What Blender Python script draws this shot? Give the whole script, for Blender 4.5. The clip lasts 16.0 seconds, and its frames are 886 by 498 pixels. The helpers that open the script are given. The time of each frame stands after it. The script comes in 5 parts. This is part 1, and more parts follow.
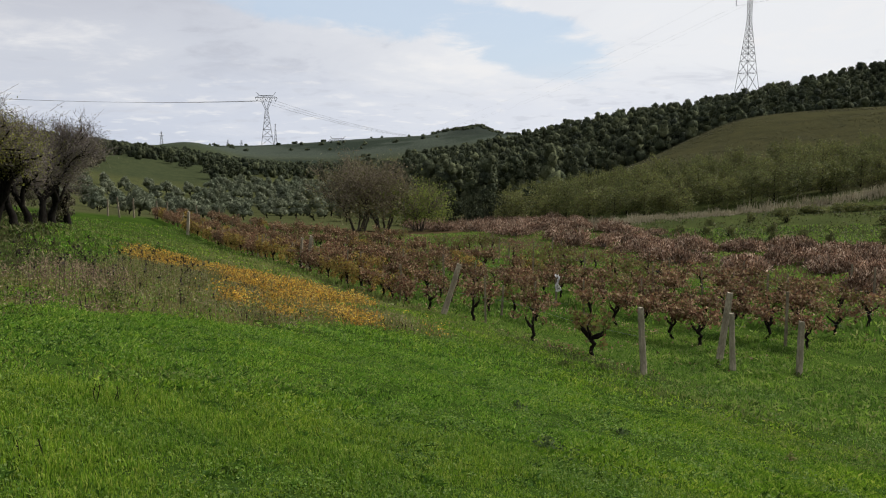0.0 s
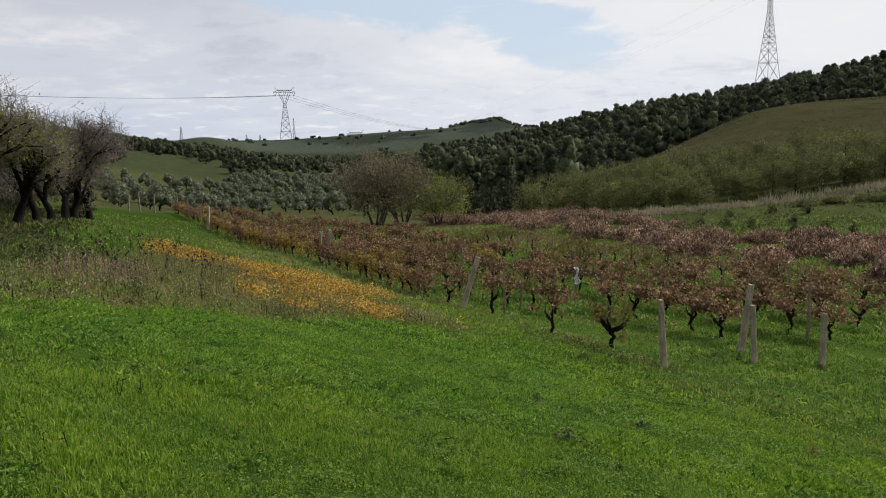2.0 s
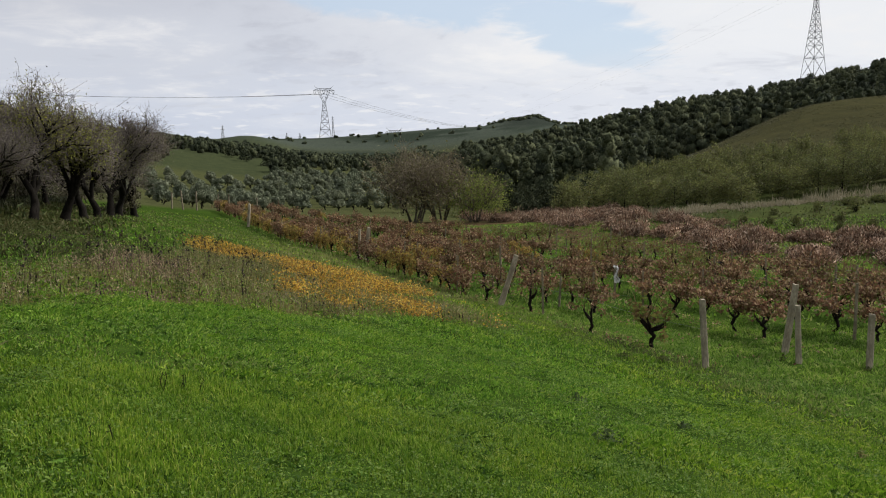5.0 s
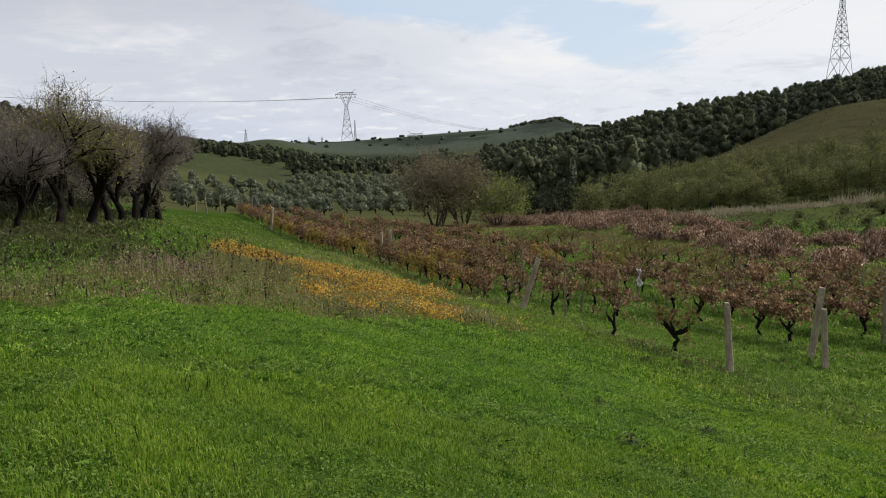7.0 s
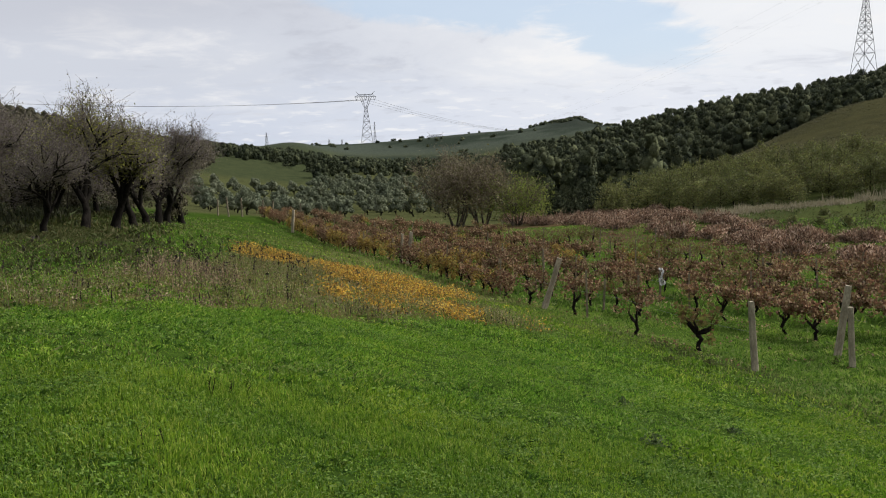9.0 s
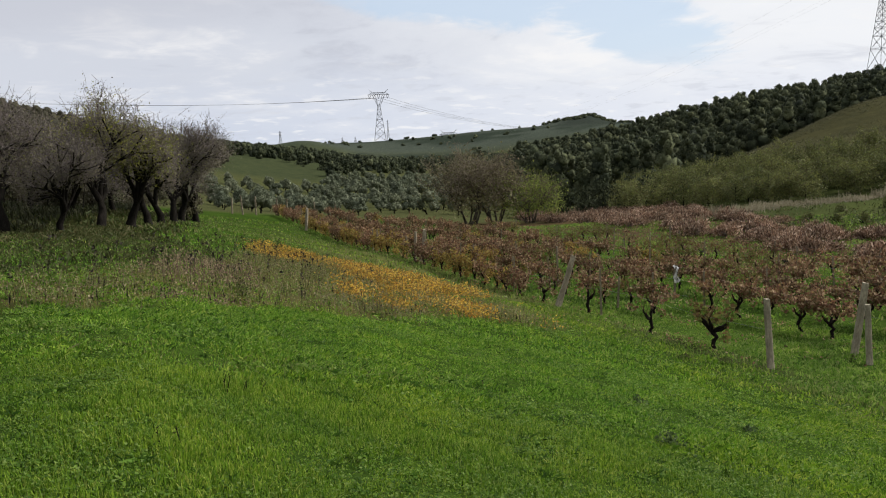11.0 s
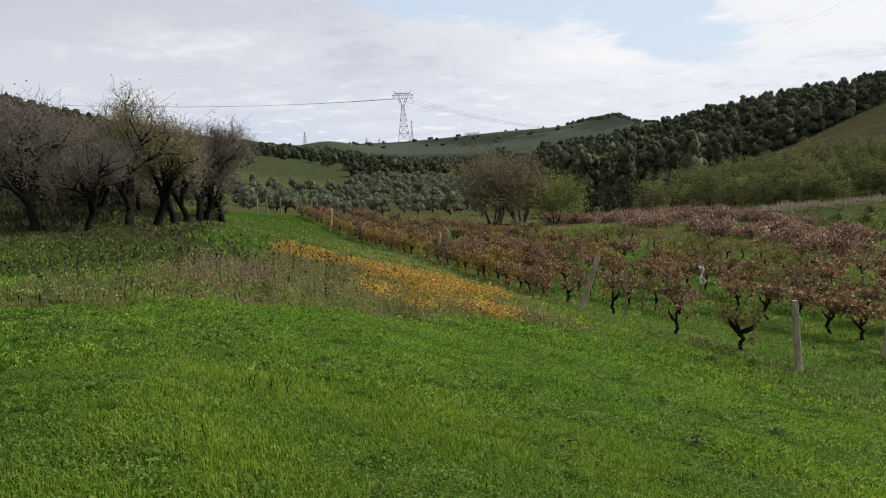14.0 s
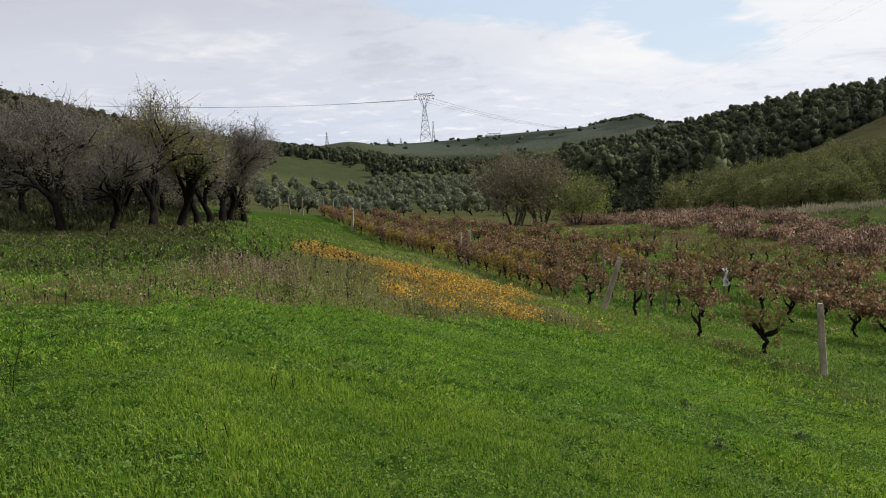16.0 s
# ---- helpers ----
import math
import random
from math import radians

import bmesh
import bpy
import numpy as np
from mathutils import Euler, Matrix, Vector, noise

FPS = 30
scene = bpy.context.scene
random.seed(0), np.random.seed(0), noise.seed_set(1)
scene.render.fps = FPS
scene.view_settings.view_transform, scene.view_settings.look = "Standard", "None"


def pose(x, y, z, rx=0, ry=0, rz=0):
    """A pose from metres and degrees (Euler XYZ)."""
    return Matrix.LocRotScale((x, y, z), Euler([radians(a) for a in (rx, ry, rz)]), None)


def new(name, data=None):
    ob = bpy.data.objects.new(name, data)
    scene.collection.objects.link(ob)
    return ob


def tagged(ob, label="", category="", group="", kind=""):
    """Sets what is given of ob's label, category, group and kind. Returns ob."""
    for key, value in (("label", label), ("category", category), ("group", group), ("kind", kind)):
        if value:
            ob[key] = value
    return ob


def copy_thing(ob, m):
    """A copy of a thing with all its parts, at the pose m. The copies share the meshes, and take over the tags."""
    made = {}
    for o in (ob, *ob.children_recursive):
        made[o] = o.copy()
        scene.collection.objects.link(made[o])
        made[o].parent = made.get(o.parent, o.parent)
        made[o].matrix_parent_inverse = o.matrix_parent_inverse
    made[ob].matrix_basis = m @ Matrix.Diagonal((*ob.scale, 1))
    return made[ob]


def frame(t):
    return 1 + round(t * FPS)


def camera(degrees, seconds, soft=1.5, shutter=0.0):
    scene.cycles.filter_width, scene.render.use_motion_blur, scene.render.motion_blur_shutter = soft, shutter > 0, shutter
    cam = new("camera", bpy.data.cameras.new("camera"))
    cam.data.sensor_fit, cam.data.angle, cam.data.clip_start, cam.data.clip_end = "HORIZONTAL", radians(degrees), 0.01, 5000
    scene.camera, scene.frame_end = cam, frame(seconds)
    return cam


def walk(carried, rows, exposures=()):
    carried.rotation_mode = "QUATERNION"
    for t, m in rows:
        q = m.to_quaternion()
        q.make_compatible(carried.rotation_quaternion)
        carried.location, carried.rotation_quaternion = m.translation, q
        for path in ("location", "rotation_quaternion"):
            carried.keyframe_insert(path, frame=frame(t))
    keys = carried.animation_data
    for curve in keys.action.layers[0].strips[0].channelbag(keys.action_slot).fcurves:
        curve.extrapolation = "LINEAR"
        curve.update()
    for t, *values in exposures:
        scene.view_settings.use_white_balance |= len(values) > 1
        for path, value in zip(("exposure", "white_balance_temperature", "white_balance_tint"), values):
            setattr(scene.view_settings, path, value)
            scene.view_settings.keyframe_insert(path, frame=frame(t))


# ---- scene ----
# The camera turns where it stands: seconds, yaw, pitch and roll in degrees from the first pose.
cam = camera(57.5, 16.0, soft=1.1)
EYE, TILT, LEAN = 1.6, -6.8, 0.3
ROWS = [
    (0.0, 0.00, 0.00, 0.00),
    (0.5, 0.42, -0.14, 0.01),
    (1.0, 0.77, -0.25, 0.03),
    (1.5, 1.02, -0.37, 0.16),
    (2.0, 1.31, -0.48, 0.33),
    (2.5, 1.59, -0.55, 0.39),
    (3.0, 1.99, -0.58, 0.34),
    (3.5, 2.40, -0.61, 0.30),
    (4.0, 2.94, -0.62, 0.26),
    (6.5, 5.21, -0.57, 0.10),
    (7.0, 5.53, -0.41, 0.17),
    (7.5, 5.96, -0.28, 0.30),
    (8.0, 6.36, -0.27, 0.40),
    (8.5, 6.69, -0.29, 0.56),
    (9.0, 6.99, -0.33, 0.69),
    (9.5, 7.31, -0.38, 0.74),
    (12.0, 8.31, -0.51, 0.79),
    (12.5, 8.56, -0.52, 0.74),
    (13.0, 8.85, -0.51, 0.72),
    (13.5, 9.22, -0.45, 0.76),
    (14.0, 9.61, -0.43, 0.75),
    (14.5, 10.03, -0.41, 0.71),
    (15.0, 10.45, -0.36, 0.69),
    (15.5, 10.81, -0.35, 0.60),
    (16.0, 11.10, -0.37, 0.49),
]
walk(cam, [(t, pose(0, 0, EYE, TILT, LEAN) @ pose(-0.004 * yaw, 0.0036 * yaw, 0, 0, 0, yaw) @ pose(0, 0, 0, pitch)
            @ pose(0, 0, 0, 0, roll) @ pose(0, 0, 0, 90)) for t, yaw, pitch, roll in ROWS],
     [(0.0, 0.14), (8.0, 0.2), (16.0, 0.27)])

# ---------------------------------------------------------------- sky and sun
SUN_HEIGHT, SUN_TURN = 38.0, 62.0   # degrees up, and clockwise from straight ahead


def sky():
    w = bpy.data.worlds.new("sky")
    scene.world = w
    w.use_nodes = True
    t = w.node_tree
    t.nodes.clear()

    def op(kind, *values):
        n = t.nodes.new("ShaderNodeMath")
        n.operation = kind
        for i, v in enumerate(values):
            if hasattr(v, "is_output"):
                t.links.new(v, n.inputs[i])
            else:
                n.inputs[i].default_value = v
        return n.outputs[0]

    def span(v, a, b):
        n = t.nodes.new("ShaderNodeMapRange")
        n.interpolation_type = "SMOOTHSTEP"
        n.inputs["From Min"].default_value, n.inputs["From Max"].default_value = a, b
        t.links.new(v, n.inputs["Value"])
        return n.outputs[0]

    def blend(a, b, fac):
        n = t.nodes.new("ShaderNodeMix")
        n.data_type = "RGBA"
        for v, i in ((fac, 0), (a, 6), (b, 7)):
            if hasattr(v, "is_output"):
                t.links.new(v, n.inputs[i])
            else:
                n.inputs[i].default_value = v if i == 0 else (*v, 1)
        return n.outputs[2]

    air = t.nodes.new("ShaderNodeTexSky")
    air.sky_type, air.sun_disc = "NISHITA", False
    air.sun_elevation, air.sun_rotation = radians(SUN_HEIGHT), radians(SUN_TURN)
    air.air_density, air.dust_density = 1.0, 1.5
    way = t.nodes.new("ShaderNodeTexCoord").outputs["Generated"]
    cut = t.nodes.new("ShaderNodeSeparateXYZ")
    t.links.new(way, cut.inputs[0])
    dx, dy, dz = cut.outputs
    up = op("ADD", op("MAXIMUM", dz, 0.0), 0.16)
    flat = t.nodes.new("ShaderNodeCombineXYZ")
    for i, v in enumerate((op("DIVIDE", dx, up), op("DIVIDE", dy, up), dz)):
        t.links.new(v, flat.inputs[i])

    def clouds(scale, detail, rough, shift, warp=0.6):
        m = t.nodes.new("ShaderNodeMapping")
        m.inputs["Location"].default_value = shift
        t.links.new(flat.outputs[0], m.inputs[0])
        n = t.nodes.new("ShaderNodeTexNoise")
        n.inputs["Scale"].default_value, n.inputs["Detail"].default_value = scale, detail
        n.inputs["Roughness"].default_value, n.inputs["Distortion"].default_value = rough, warp
        t.links.new(m.outputs[0], n.inputs["Vector"])
        return n.outputs["Fac"]

    # a broad bank of cloud, grey to one side and bright towards the veiled sun
    ahead = op("MAXIMUM", dy, 0.05)
    u, v = op("DIVIDE", dx, ahead), op("DIVIDE", dz, ahead)
    soft = op("SUBTRACT", clouds(0.8, 8, 0.62, (0.7, 3.4, 0)), 0.5)
    fine = op("SUBTRACT", clouds(3.6, 8, 0.62, (5.2, 1.1, 0)), 0.5)
    side = span(op("ADD", u, op("MULTIPLY", soft, 0.9)), -0.55, 0.35)
    cloud = blend((0.64, 0.67, 0.745), (0.87, 0.885, 0.915), side)
    # brighter ridges and greyer hollows in the bank
    cloud = blend(cloud, (0.92, 0.91, 0.91), op("MULTIPLY", span(op("ADD", soft, op("MULTIPLY", fine, 0.5)), 0.0, 0.22), 0.75))
    cloud = blend(cloud, (0.50, 0.52, 0.59), op("MULTIPLY", span(op("ADD", soft, op("MULTIPLY", fine, 0.6)), -0.06, -0.26), 0.6))
    cloud = blend(cloud, (0.56, 0.58, 0.65), op("MULTIPLY", op("MULTIPLY", span(v, 0.13, 0.2), span(op("ADD", u, op("MULTIPLY", soft, 0.8)), -0.2, -0.45)), 0.7))
    # open sky in long gaps
    blue = t.nodes.new("ShaderNodeVectorMath")
    blue.operation = "SCALE"
    blue.inputs["Scale"].default_value = 0.12
    t.links.new(air.outputs[0], blue.inputs[0])
    open_sky = blend(blue.outputs[0], (0.62, 0.74, 0.9), 0.75)
    gap = None
    for cu, cv, ru, rv, slope in ((0.09, 0.135, 0.12, 0.042, -0.25), (-0.1, 0.178, 0.17, 0.035, -0.12), (0.5, 0.4, 0.5, 0.08, 0.1), (-0.9, 0.5, 0.6, 0.1, 0.1)):
        a = op("SUBTRACT", u, cu)
        b = op("SUBTRACT", op("SUBTRACT", v, cv), op("MULTIPLY", a, slope))
        r = op("ADD", op("POWER", op("DIVIDE", a, ru), 2.0), op("POWER", op("DIVIDE", b, rv), 2.0))
        r = op("ADD", r, op("ADD", op("MULTIPLY", soft, 3.2), op("MULTIPLY", fine, 2.2)))
        g = span(r, 1.25, 0.45)
        gap = g if gap is None else op("MAXIMUM", gap, g)
    colour = blend(cloud, open_sky, op("MULTIPLY", gap, 0.85))
    # the bank thins to pale grey-blue low over the hills, with small white heaps
    low = span(op("ADD", v, op("MULTIPLY", soft, 0.12)), 0.12, 0.03)
    low_colour = blend((0.62, 0.67, 0.78), (0.78, 0.81, 0.885), span(u, -0.5, 0.3))
    heaps = clouds(5.0, 6, 0.55, (2.0, 7.0, 0), 0.2)
    low_colour = blend(low_colour, (0.92, 0.92, 0.93), op("MULTIPLY", span(heaps, 0.55, 0.68), 0.7))
    low_colour = blend(low_colour, (0.57, 0.60, 0.68), op("MULTIPLY", span(heaps, 0.45, 0.33), 0.6))
    colour = blend(colour, low_colour, op("MULTIPLY", low, 0.85))
    back = t.nodes.new("ShaderNodeBackground")
    t.links.new(colour, back.inputs[0])
    back.inputs[1].default_value = 0.87
    out = t.nodes.new("ShaderNodeOutputWorld")
    t.links.new(back.outputs[0], out.inputs[0])


sky()
sun = new("sun", bpy.data.lights.new("sun", "SUN"))
sun.data.energy, sun.data.angle, sun.data.color = 4.5, radians(7), (1.0, 0.965, 0.91)
sun.matrix_world = pose(0, 0, 60, 90 - SUN_HEIGHT, 0, 180 - SUN_TURN)

# ---------------------------------------------------------------- node helpers
def material(name):
    m = bpy.data.materials.new(name)
    m.use_nodes = True
    t = m.node_tree
    t.nodes.clear()
    out = t.nodes.new("ShaderNodeOutputMaterial")
    b = t.nodes.new("ShaderNodeBsdfPrincipled")
    t.links.new(b.outputs[0], out.inputs[0])
    b.inputs["Specular IOR Level"].default_value = 0.12
    b.inputs["Roughness"].default_value = 0.9
    return m, t, b


def node(t, kind, **values):
    n = t.nodes.new(kind)
    for k, v in values.items():
        n.inputs[k.replace("_", " ")].default_value = v
    return n


def coords(t, scale=1.0, squash=(1, 1, 1)):
    c = t.nodes.new("ShaderNodeTexCoord")
    m = t.nodes.new("ShaderNodeMapping")
    m.inputs["Scale"].default_value = [scale * k for k in squash]
    t.links.new(c.outputs["Object"], m.inputs[0])
    return m.outputs[0]


def grain(t, scale, detail=4.0, rough=0.6, place=None):
    n = node(t, "ShaderNodeTexNoise", Scale=scale, Detail=detail, Roughness=rough)
    if place is not None:
        t.links.new(place, n.inputs["Vector"])
    return n.outputs["Fac"]


def ramp(t, fac, *stops):
    r = t.nodes.new("ShaderNodeValToRGB")
    e = r.color_ramp.elements
    while len(e) < len(stops):
        e.new(0.5)
    for k, (p, c) in zip(e, stops):
        k.position, k.color = p, (*c, 1)
    t.links.new(fac, r.inputs[0])
    return r.outputs[0]


def mix(t, a, b, fac, how="MIX"):
    n = t.nodes.new("ShaderNodeMix")
    n.data_type, n.blend_type = "RGBA", how
    for v, i in ((fac, 0), (a, 6), (b, 7)):
        if hasattr(v, "is_output"):
            t.links.new(v, n.inputs[i])
        else:
            n.inputs[i].default_value = v if i == 0 else (*v, 1)
    return n.outputs[2]


def relief(t, b, height, strength, distance=0.02):
    n = node(t, "ShaderNodeBump", Strength=strength, Distance=distance)
    t.links.new(height, n.inputs["Height"])
    t.links.new(n.outputs[0], b.inputs["Normal"])


def leaf_material(name, *colours, glow=0.35, patch=0.3, tint=(1, 1, 1), rough=0.65, lumps=0.0, low=(0.55, 0.55, 0.55), high=(1.25, 1.25, 1.25)):
    """Thin leaves: colours vary leaf by leaf and in patches, and light passes through."""
    m, t, b = material(name)
    g = t.nodes.new("ShaderNodeNewGeometry")
    n = len(colours)
    c = ramp(t, g.outputs["Random Per Island"], *[(i / max(1, n - 1), k) for i, k in enumerate(colours)])
    p = grain(t, patch, 3, 0.6, coords(t))
    dark = ramp(t, p, (0.3, low), (0.7, high))
    c = mix(t, c, dark, 0.8, "MULTIPLY")
    o = t.nodes.new("ShaderNodeObjectInfo")
    c = mix(t, c, ramp(t, o.outputs["Random"], (0, (0.8, 0.82, 0.8)), (1, (1.2, 1.15, 1.1))), 1.0, "MULTIPLY")
    c = mix(t, c, (0.86, 0.86, 0.86), 1.0, "MULTIPLY")
    t.links.new(c, b.inputs["Base Color"])
    b.inputs["Roughness"].default_value = rough
    if lumps:
        relief(t, b, grain(t, 1.6, 5, 0.65, coords(t)), 1.0, lumps)
    tr = t.nodes.new("ShaderNodeBsdfTranslucent")
    t.links.new(mix(t, c, tint, 1.0, "MULTIPLY"), tr.inputs[0])
    s = t.nodes.new("ShaderNodeMixShader")
    s.inputs[0].default_value = glow
    t.links.new(b.outputs[0], s.inputs[1])
    t.links.new(tr.outputs[0], s.inputs[2])
    t.links.new(s.outputs[0], t.nodes["Material Output"].inputs[0])
    return m


# ---------------------------------------------------------------- materials
def ground_material():
    m, t, b = material("ground_cover")
    a = t.nodes.new("ShaderNodeAttribute")
    a.attribute_name = "cover"
    p = coords(t)
    fine = ramp(t, grain(t, 9.0, 6, 0.7, p), (0.3, (0.55, 0.58, 0.5)), (0.7, (1.35, 1.3, 1.2)))
    broad = ramp(t, grain(t, 0.35, 5, 0.6, p), (0.3, (0.75, 0.78, 0.75)), (0.7, (1.2, 1.15, 1.0)))
    c = mix(t, mix(t, a.outputs["Color"], fine, 0.9, "MULTIPLY"), broad, 0.9, "MULTIPLY")
    c = mix(t, c, (0.88, 0.88, 0.88), 1.0, "MULTIPLY")
    t.links.new(c, b.inputs["Base Color"])
    relief(t, b, grain(t, 14.0, 6, 0.7, p), 0.6, 0.05)
    b.inputs["Specular IOR Level"].default_value = 0.0
    return m


def bark_material(name, dark, light):
    m, t, b = material(name)
    p = coords(t, 1.0, (1, 1, 0.35))
    n = grain(t, 16.0, 6, 0.7, p)
    c = mix(t, ramp(t, n, (0.3, dark), (0.75, light)), ramp(t, grain(t, 2.5, 3, 0.5, p), (0.3, (0.7, 0.7, 0.7)), (0.7, (1.2, 1.2, 1.15))), 0.8, "MULTIPLY")
    t.links.new(c, b.inputs["Base Color"])
    b.inputs["Specular IOR Level"].default_value = 0.02
    relief(t, b, n, 0.8, 0.03)
    return m


def concrete_material():
    m, t, b = material("weathered_concrete")
    p = coords(t, 1.0, (1, 1, 0.4))
    n = grain(t, 22.0, 6, 0.7, p)
    c = mix(t, ramp(t, n, (0.3, (0.19, 0.168, 0.13)), (0.7, (0.43, 0.385, 0.305))), ramp(t, grain(t, 3.0, 4, 0.6, p), (0.35, (0.55, 0.52, 0.47)), (0.65, (1.15, 1.12, 1.05))), 0.9, "MULTIPLY")
    t.links.new(c, b.inputs["Base Color"])
    relief(t, b, n, 0.5, 0.01)
    return m


def steel_material():
    m, t, b = material("galvanised_steel")
    c = ramp(t, grain(t, 0.6, 4, 0.6, coords(t)), (0.3, (0.13, 0.135, 0.14)), (0.7, (0.24, 0.245, 0.25)))
    t.links.new(c, b.inputs["Base Color"])
    b.inputs["Metallic"].default_value, b.inputs["Roughness"].default_value = 0.6, 0.55
    return m


GROUND = ground_material()
BARK = bark_material("dark_bark", (0.005, 0.0045, 0.004), (0.022, 0.019, 0.016))
TWIG = bark_material("bare_twig", (0.085, 0.072, 0.068), (0.21, 0.18, 0.17))
VINE_BARK = bark_material("vine_bark", (0.006, 0.005, 0.0045), (0.028, 0.023, 0.019))
CANE = bark_material("vine_cane", (0.05, 0.03, 0.018), (0.15, 0.09, 0.055))
CONCRETE = concrete_material()
STEEL = steel_material()
WOOD = bark_material("grey_stake_wood", (0.11, 0.09, 0.06), (0.27, 0.235, 0.175))
GRASS = leaf_material("meadow_grass_blade", (0.024, 0.058, 0.008), (0.11, 0.228, 0.02), (0.205, 0.36, 0.03), (0.07, 0.155, 0.015), (0.28, 0.42, 0.046), (0.4, 0.46, 0.12), glow=0.45, patch=0.55, low=(0.55, 0.68, 0.66), high=(1.35, 1.22, 0.92))
DEEP_GRASS = leaf_material("deep_green_grass_blade", (0.03, 0.07, 0.012), (0.115, 0.262, 0.028), (0.205, 0.395, 0.042), (0.07, 0.168, 0.018), (0.28, 0.46, 0.062), (0.39, 0.49, 0.13), glow=0.46, patch=0.8, low=(0.62, 0.74, 0.74), high=(1.3, 1.2, 1.0))
ROUGH_GRASS = leaf_material("vineyard_grass_blade", (0.045, 0.105, 0.017), (0.135, 0.25, 0.036), (0.21, 0.335, 0.055), (0.31, 0.35, 0.14), glow=0.45, patch=0.7, low=(0.6, 0.7, 0.68), high=(1.35, 1.25, 1.0))
# Dull grass with tree shade mixed into its colour; slope and clumps share it.
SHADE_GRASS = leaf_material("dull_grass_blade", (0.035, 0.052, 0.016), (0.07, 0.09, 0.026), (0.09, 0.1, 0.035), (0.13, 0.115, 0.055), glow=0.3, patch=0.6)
PATH_GRASS = leaf_material("worn_path_grass_blade", (0.07, 0.105, 0.022), (0.135, 0.19, 0.042), (0.19, 0.235, 0.065), (0.27, 0.27, 0.12), glow=0.38, patch=0.6)
HERB = leaf_material("broad_herb_leaf", (0.042, 0.092, 0.012), (0.1, 0.195, 0.02), (0.17, 0.28, 0.034), (0.25, 0.34, 0.09), glow=0.35, patch=0.5)
TWIG_BROWN = bark_material("brown_twig", (0.095, 0.078, 0.058), (0.22, 0.185, 0.135))
STEM_BROWN = bark_material("grey_brown_stem", (0.035, 0.03, 0.024), (0.1, 0.085, 0.068))
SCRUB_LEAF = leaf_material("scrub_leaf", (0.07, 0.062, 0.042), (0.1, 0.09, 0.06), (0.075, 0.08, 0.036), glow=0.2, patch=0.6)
GREY_HERB = leaf_material("grey_herb_leaf", (0.035, 0.065, 0.022), (0.085, 0.13, 0.045), (0.19, 0.25, 0.11), (0.028, 0.05, 0.016), glow=0.3, patch=0.8)
TUFT_GRASS = leaf_material("dark_tuft_blade", (0.025, 0.065, 0.01), (0.07, 0.155, 0.02), (0.12, 0.23, 0.03), (0.04, 0.1, 0.015), glow=0.38, patch=0.8)
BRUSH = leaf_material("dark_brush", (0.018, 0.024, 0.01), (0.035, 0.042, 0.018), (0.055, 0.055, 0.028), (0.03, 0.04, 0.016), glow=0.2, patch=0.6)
WEED = leaf_material("dry_weed", (0.08, 0.1, 0.03), (0.26, 0.22, 0.07), (0.12, 0.18, 0.035), (0.42, 0.36, 0.22), (0.15, 0.11, 0.07), (0.16, 0.21, 0.05), (0.3, 0.25, 0.13), glow=0.38, patch=0.7)
PURPLE_WEED = leaf_material("purple_brown_weed", (0.07, 0.05, 0.042), (0.24, 0.165, 0.125), (0.12, 0.12, 0.055), (0.38, 0.3, 0.2), (0.16, 0.105, 0.085), glow=0.35, patch=0.7)
WEED_HEAD = leaf_material("dark_seed_head", (0.015, 0.013, 0.012), (0.04, 0.03, 0.025), glow=0.05)
ORANGE = leaf_material("orange_leaf", (0.57, 0.33, 0.045), (0.74, 0.5, 0.075), (0.19, 0.1, 0.035), (0.44, 0.23, 0.05), (0.76, 0.58, 0.13), (0.22, 0.145, 0.06), (0.14, 0.17, 0.045), (0.34, 0.21, 0.07), glow=0.42, patch=1.0, low=(0.5, 0.48, 0.5), high=(1.35, 1.32, 1.25))
VINE_RED = leaf_material("red_vine_leaf", (0.06, 0.035, 0.023), (0.29, 0.16, 0.1), (0.14, 0.07, 0.046), (0.23, 0.12, 0.075), (0.5, 0.37, 0.24), (0.16, 0.13, 0.055), (0.09, 0.05, 0.034), (0.34, 0.24, 0.11), glow=0.34, patch=0.6, low=(0.5, 0.5, 0.5), high=(1.35, 1.35, 1.3))
VINE_GOLD = leaf_material("golden_vine_leaf", (0.3, 0.18, 0.05), (0.4, 0.28, 0.07), (0.16, 0.08, 0.035), (0.22, 0.2, 0.05), (0.5, 0.38, 0.12), glow=0.4, patch=0.5)
VINE_GREEN = leaf_material("fading_green_vine_leaf", (0.11, 0.14, 0.03), (0.18, 0.19, 0.05), (0.2, 0.13, 0.06), (0.13, 0.09, 0.045), glow=0.4, patch=0.5)
ALMOND_LEAF = leaf_material("yellow_green_leaf", (0.15, 0.155, 0.045), (0.29, 0.3, 0.07), (0.44, 0.44, 0.1), (0.1, 0.09, 0.05), (0.22, 0.2, 0.085), glow=0.45, patch=0.5, low=(0.55, 0.55, 0.55), high=(1.35, 1.35, 1.2))
YELLOW_GREEN = leaf_material("lush_yellow_leaf", (0.11, 0.15, 0.035), (0.23, 0.28, 0.065), (0.35, 0.38, 0.09), glow=0.42, patch=0.6, low=(0.5, 0.52, 0.5), high=(1.3, 1.3, 1.2))
DULL_LEAF = leaf_material("dull_brown_leaf", (0.2, 0.17, 0.14), (0.13, 0.115, 0.088), (0.29, 0.245, 0.2), (0.17, 0.175, 0.085), (0.24, 0.23, 0.11), glow=0.4, patch=0.4)
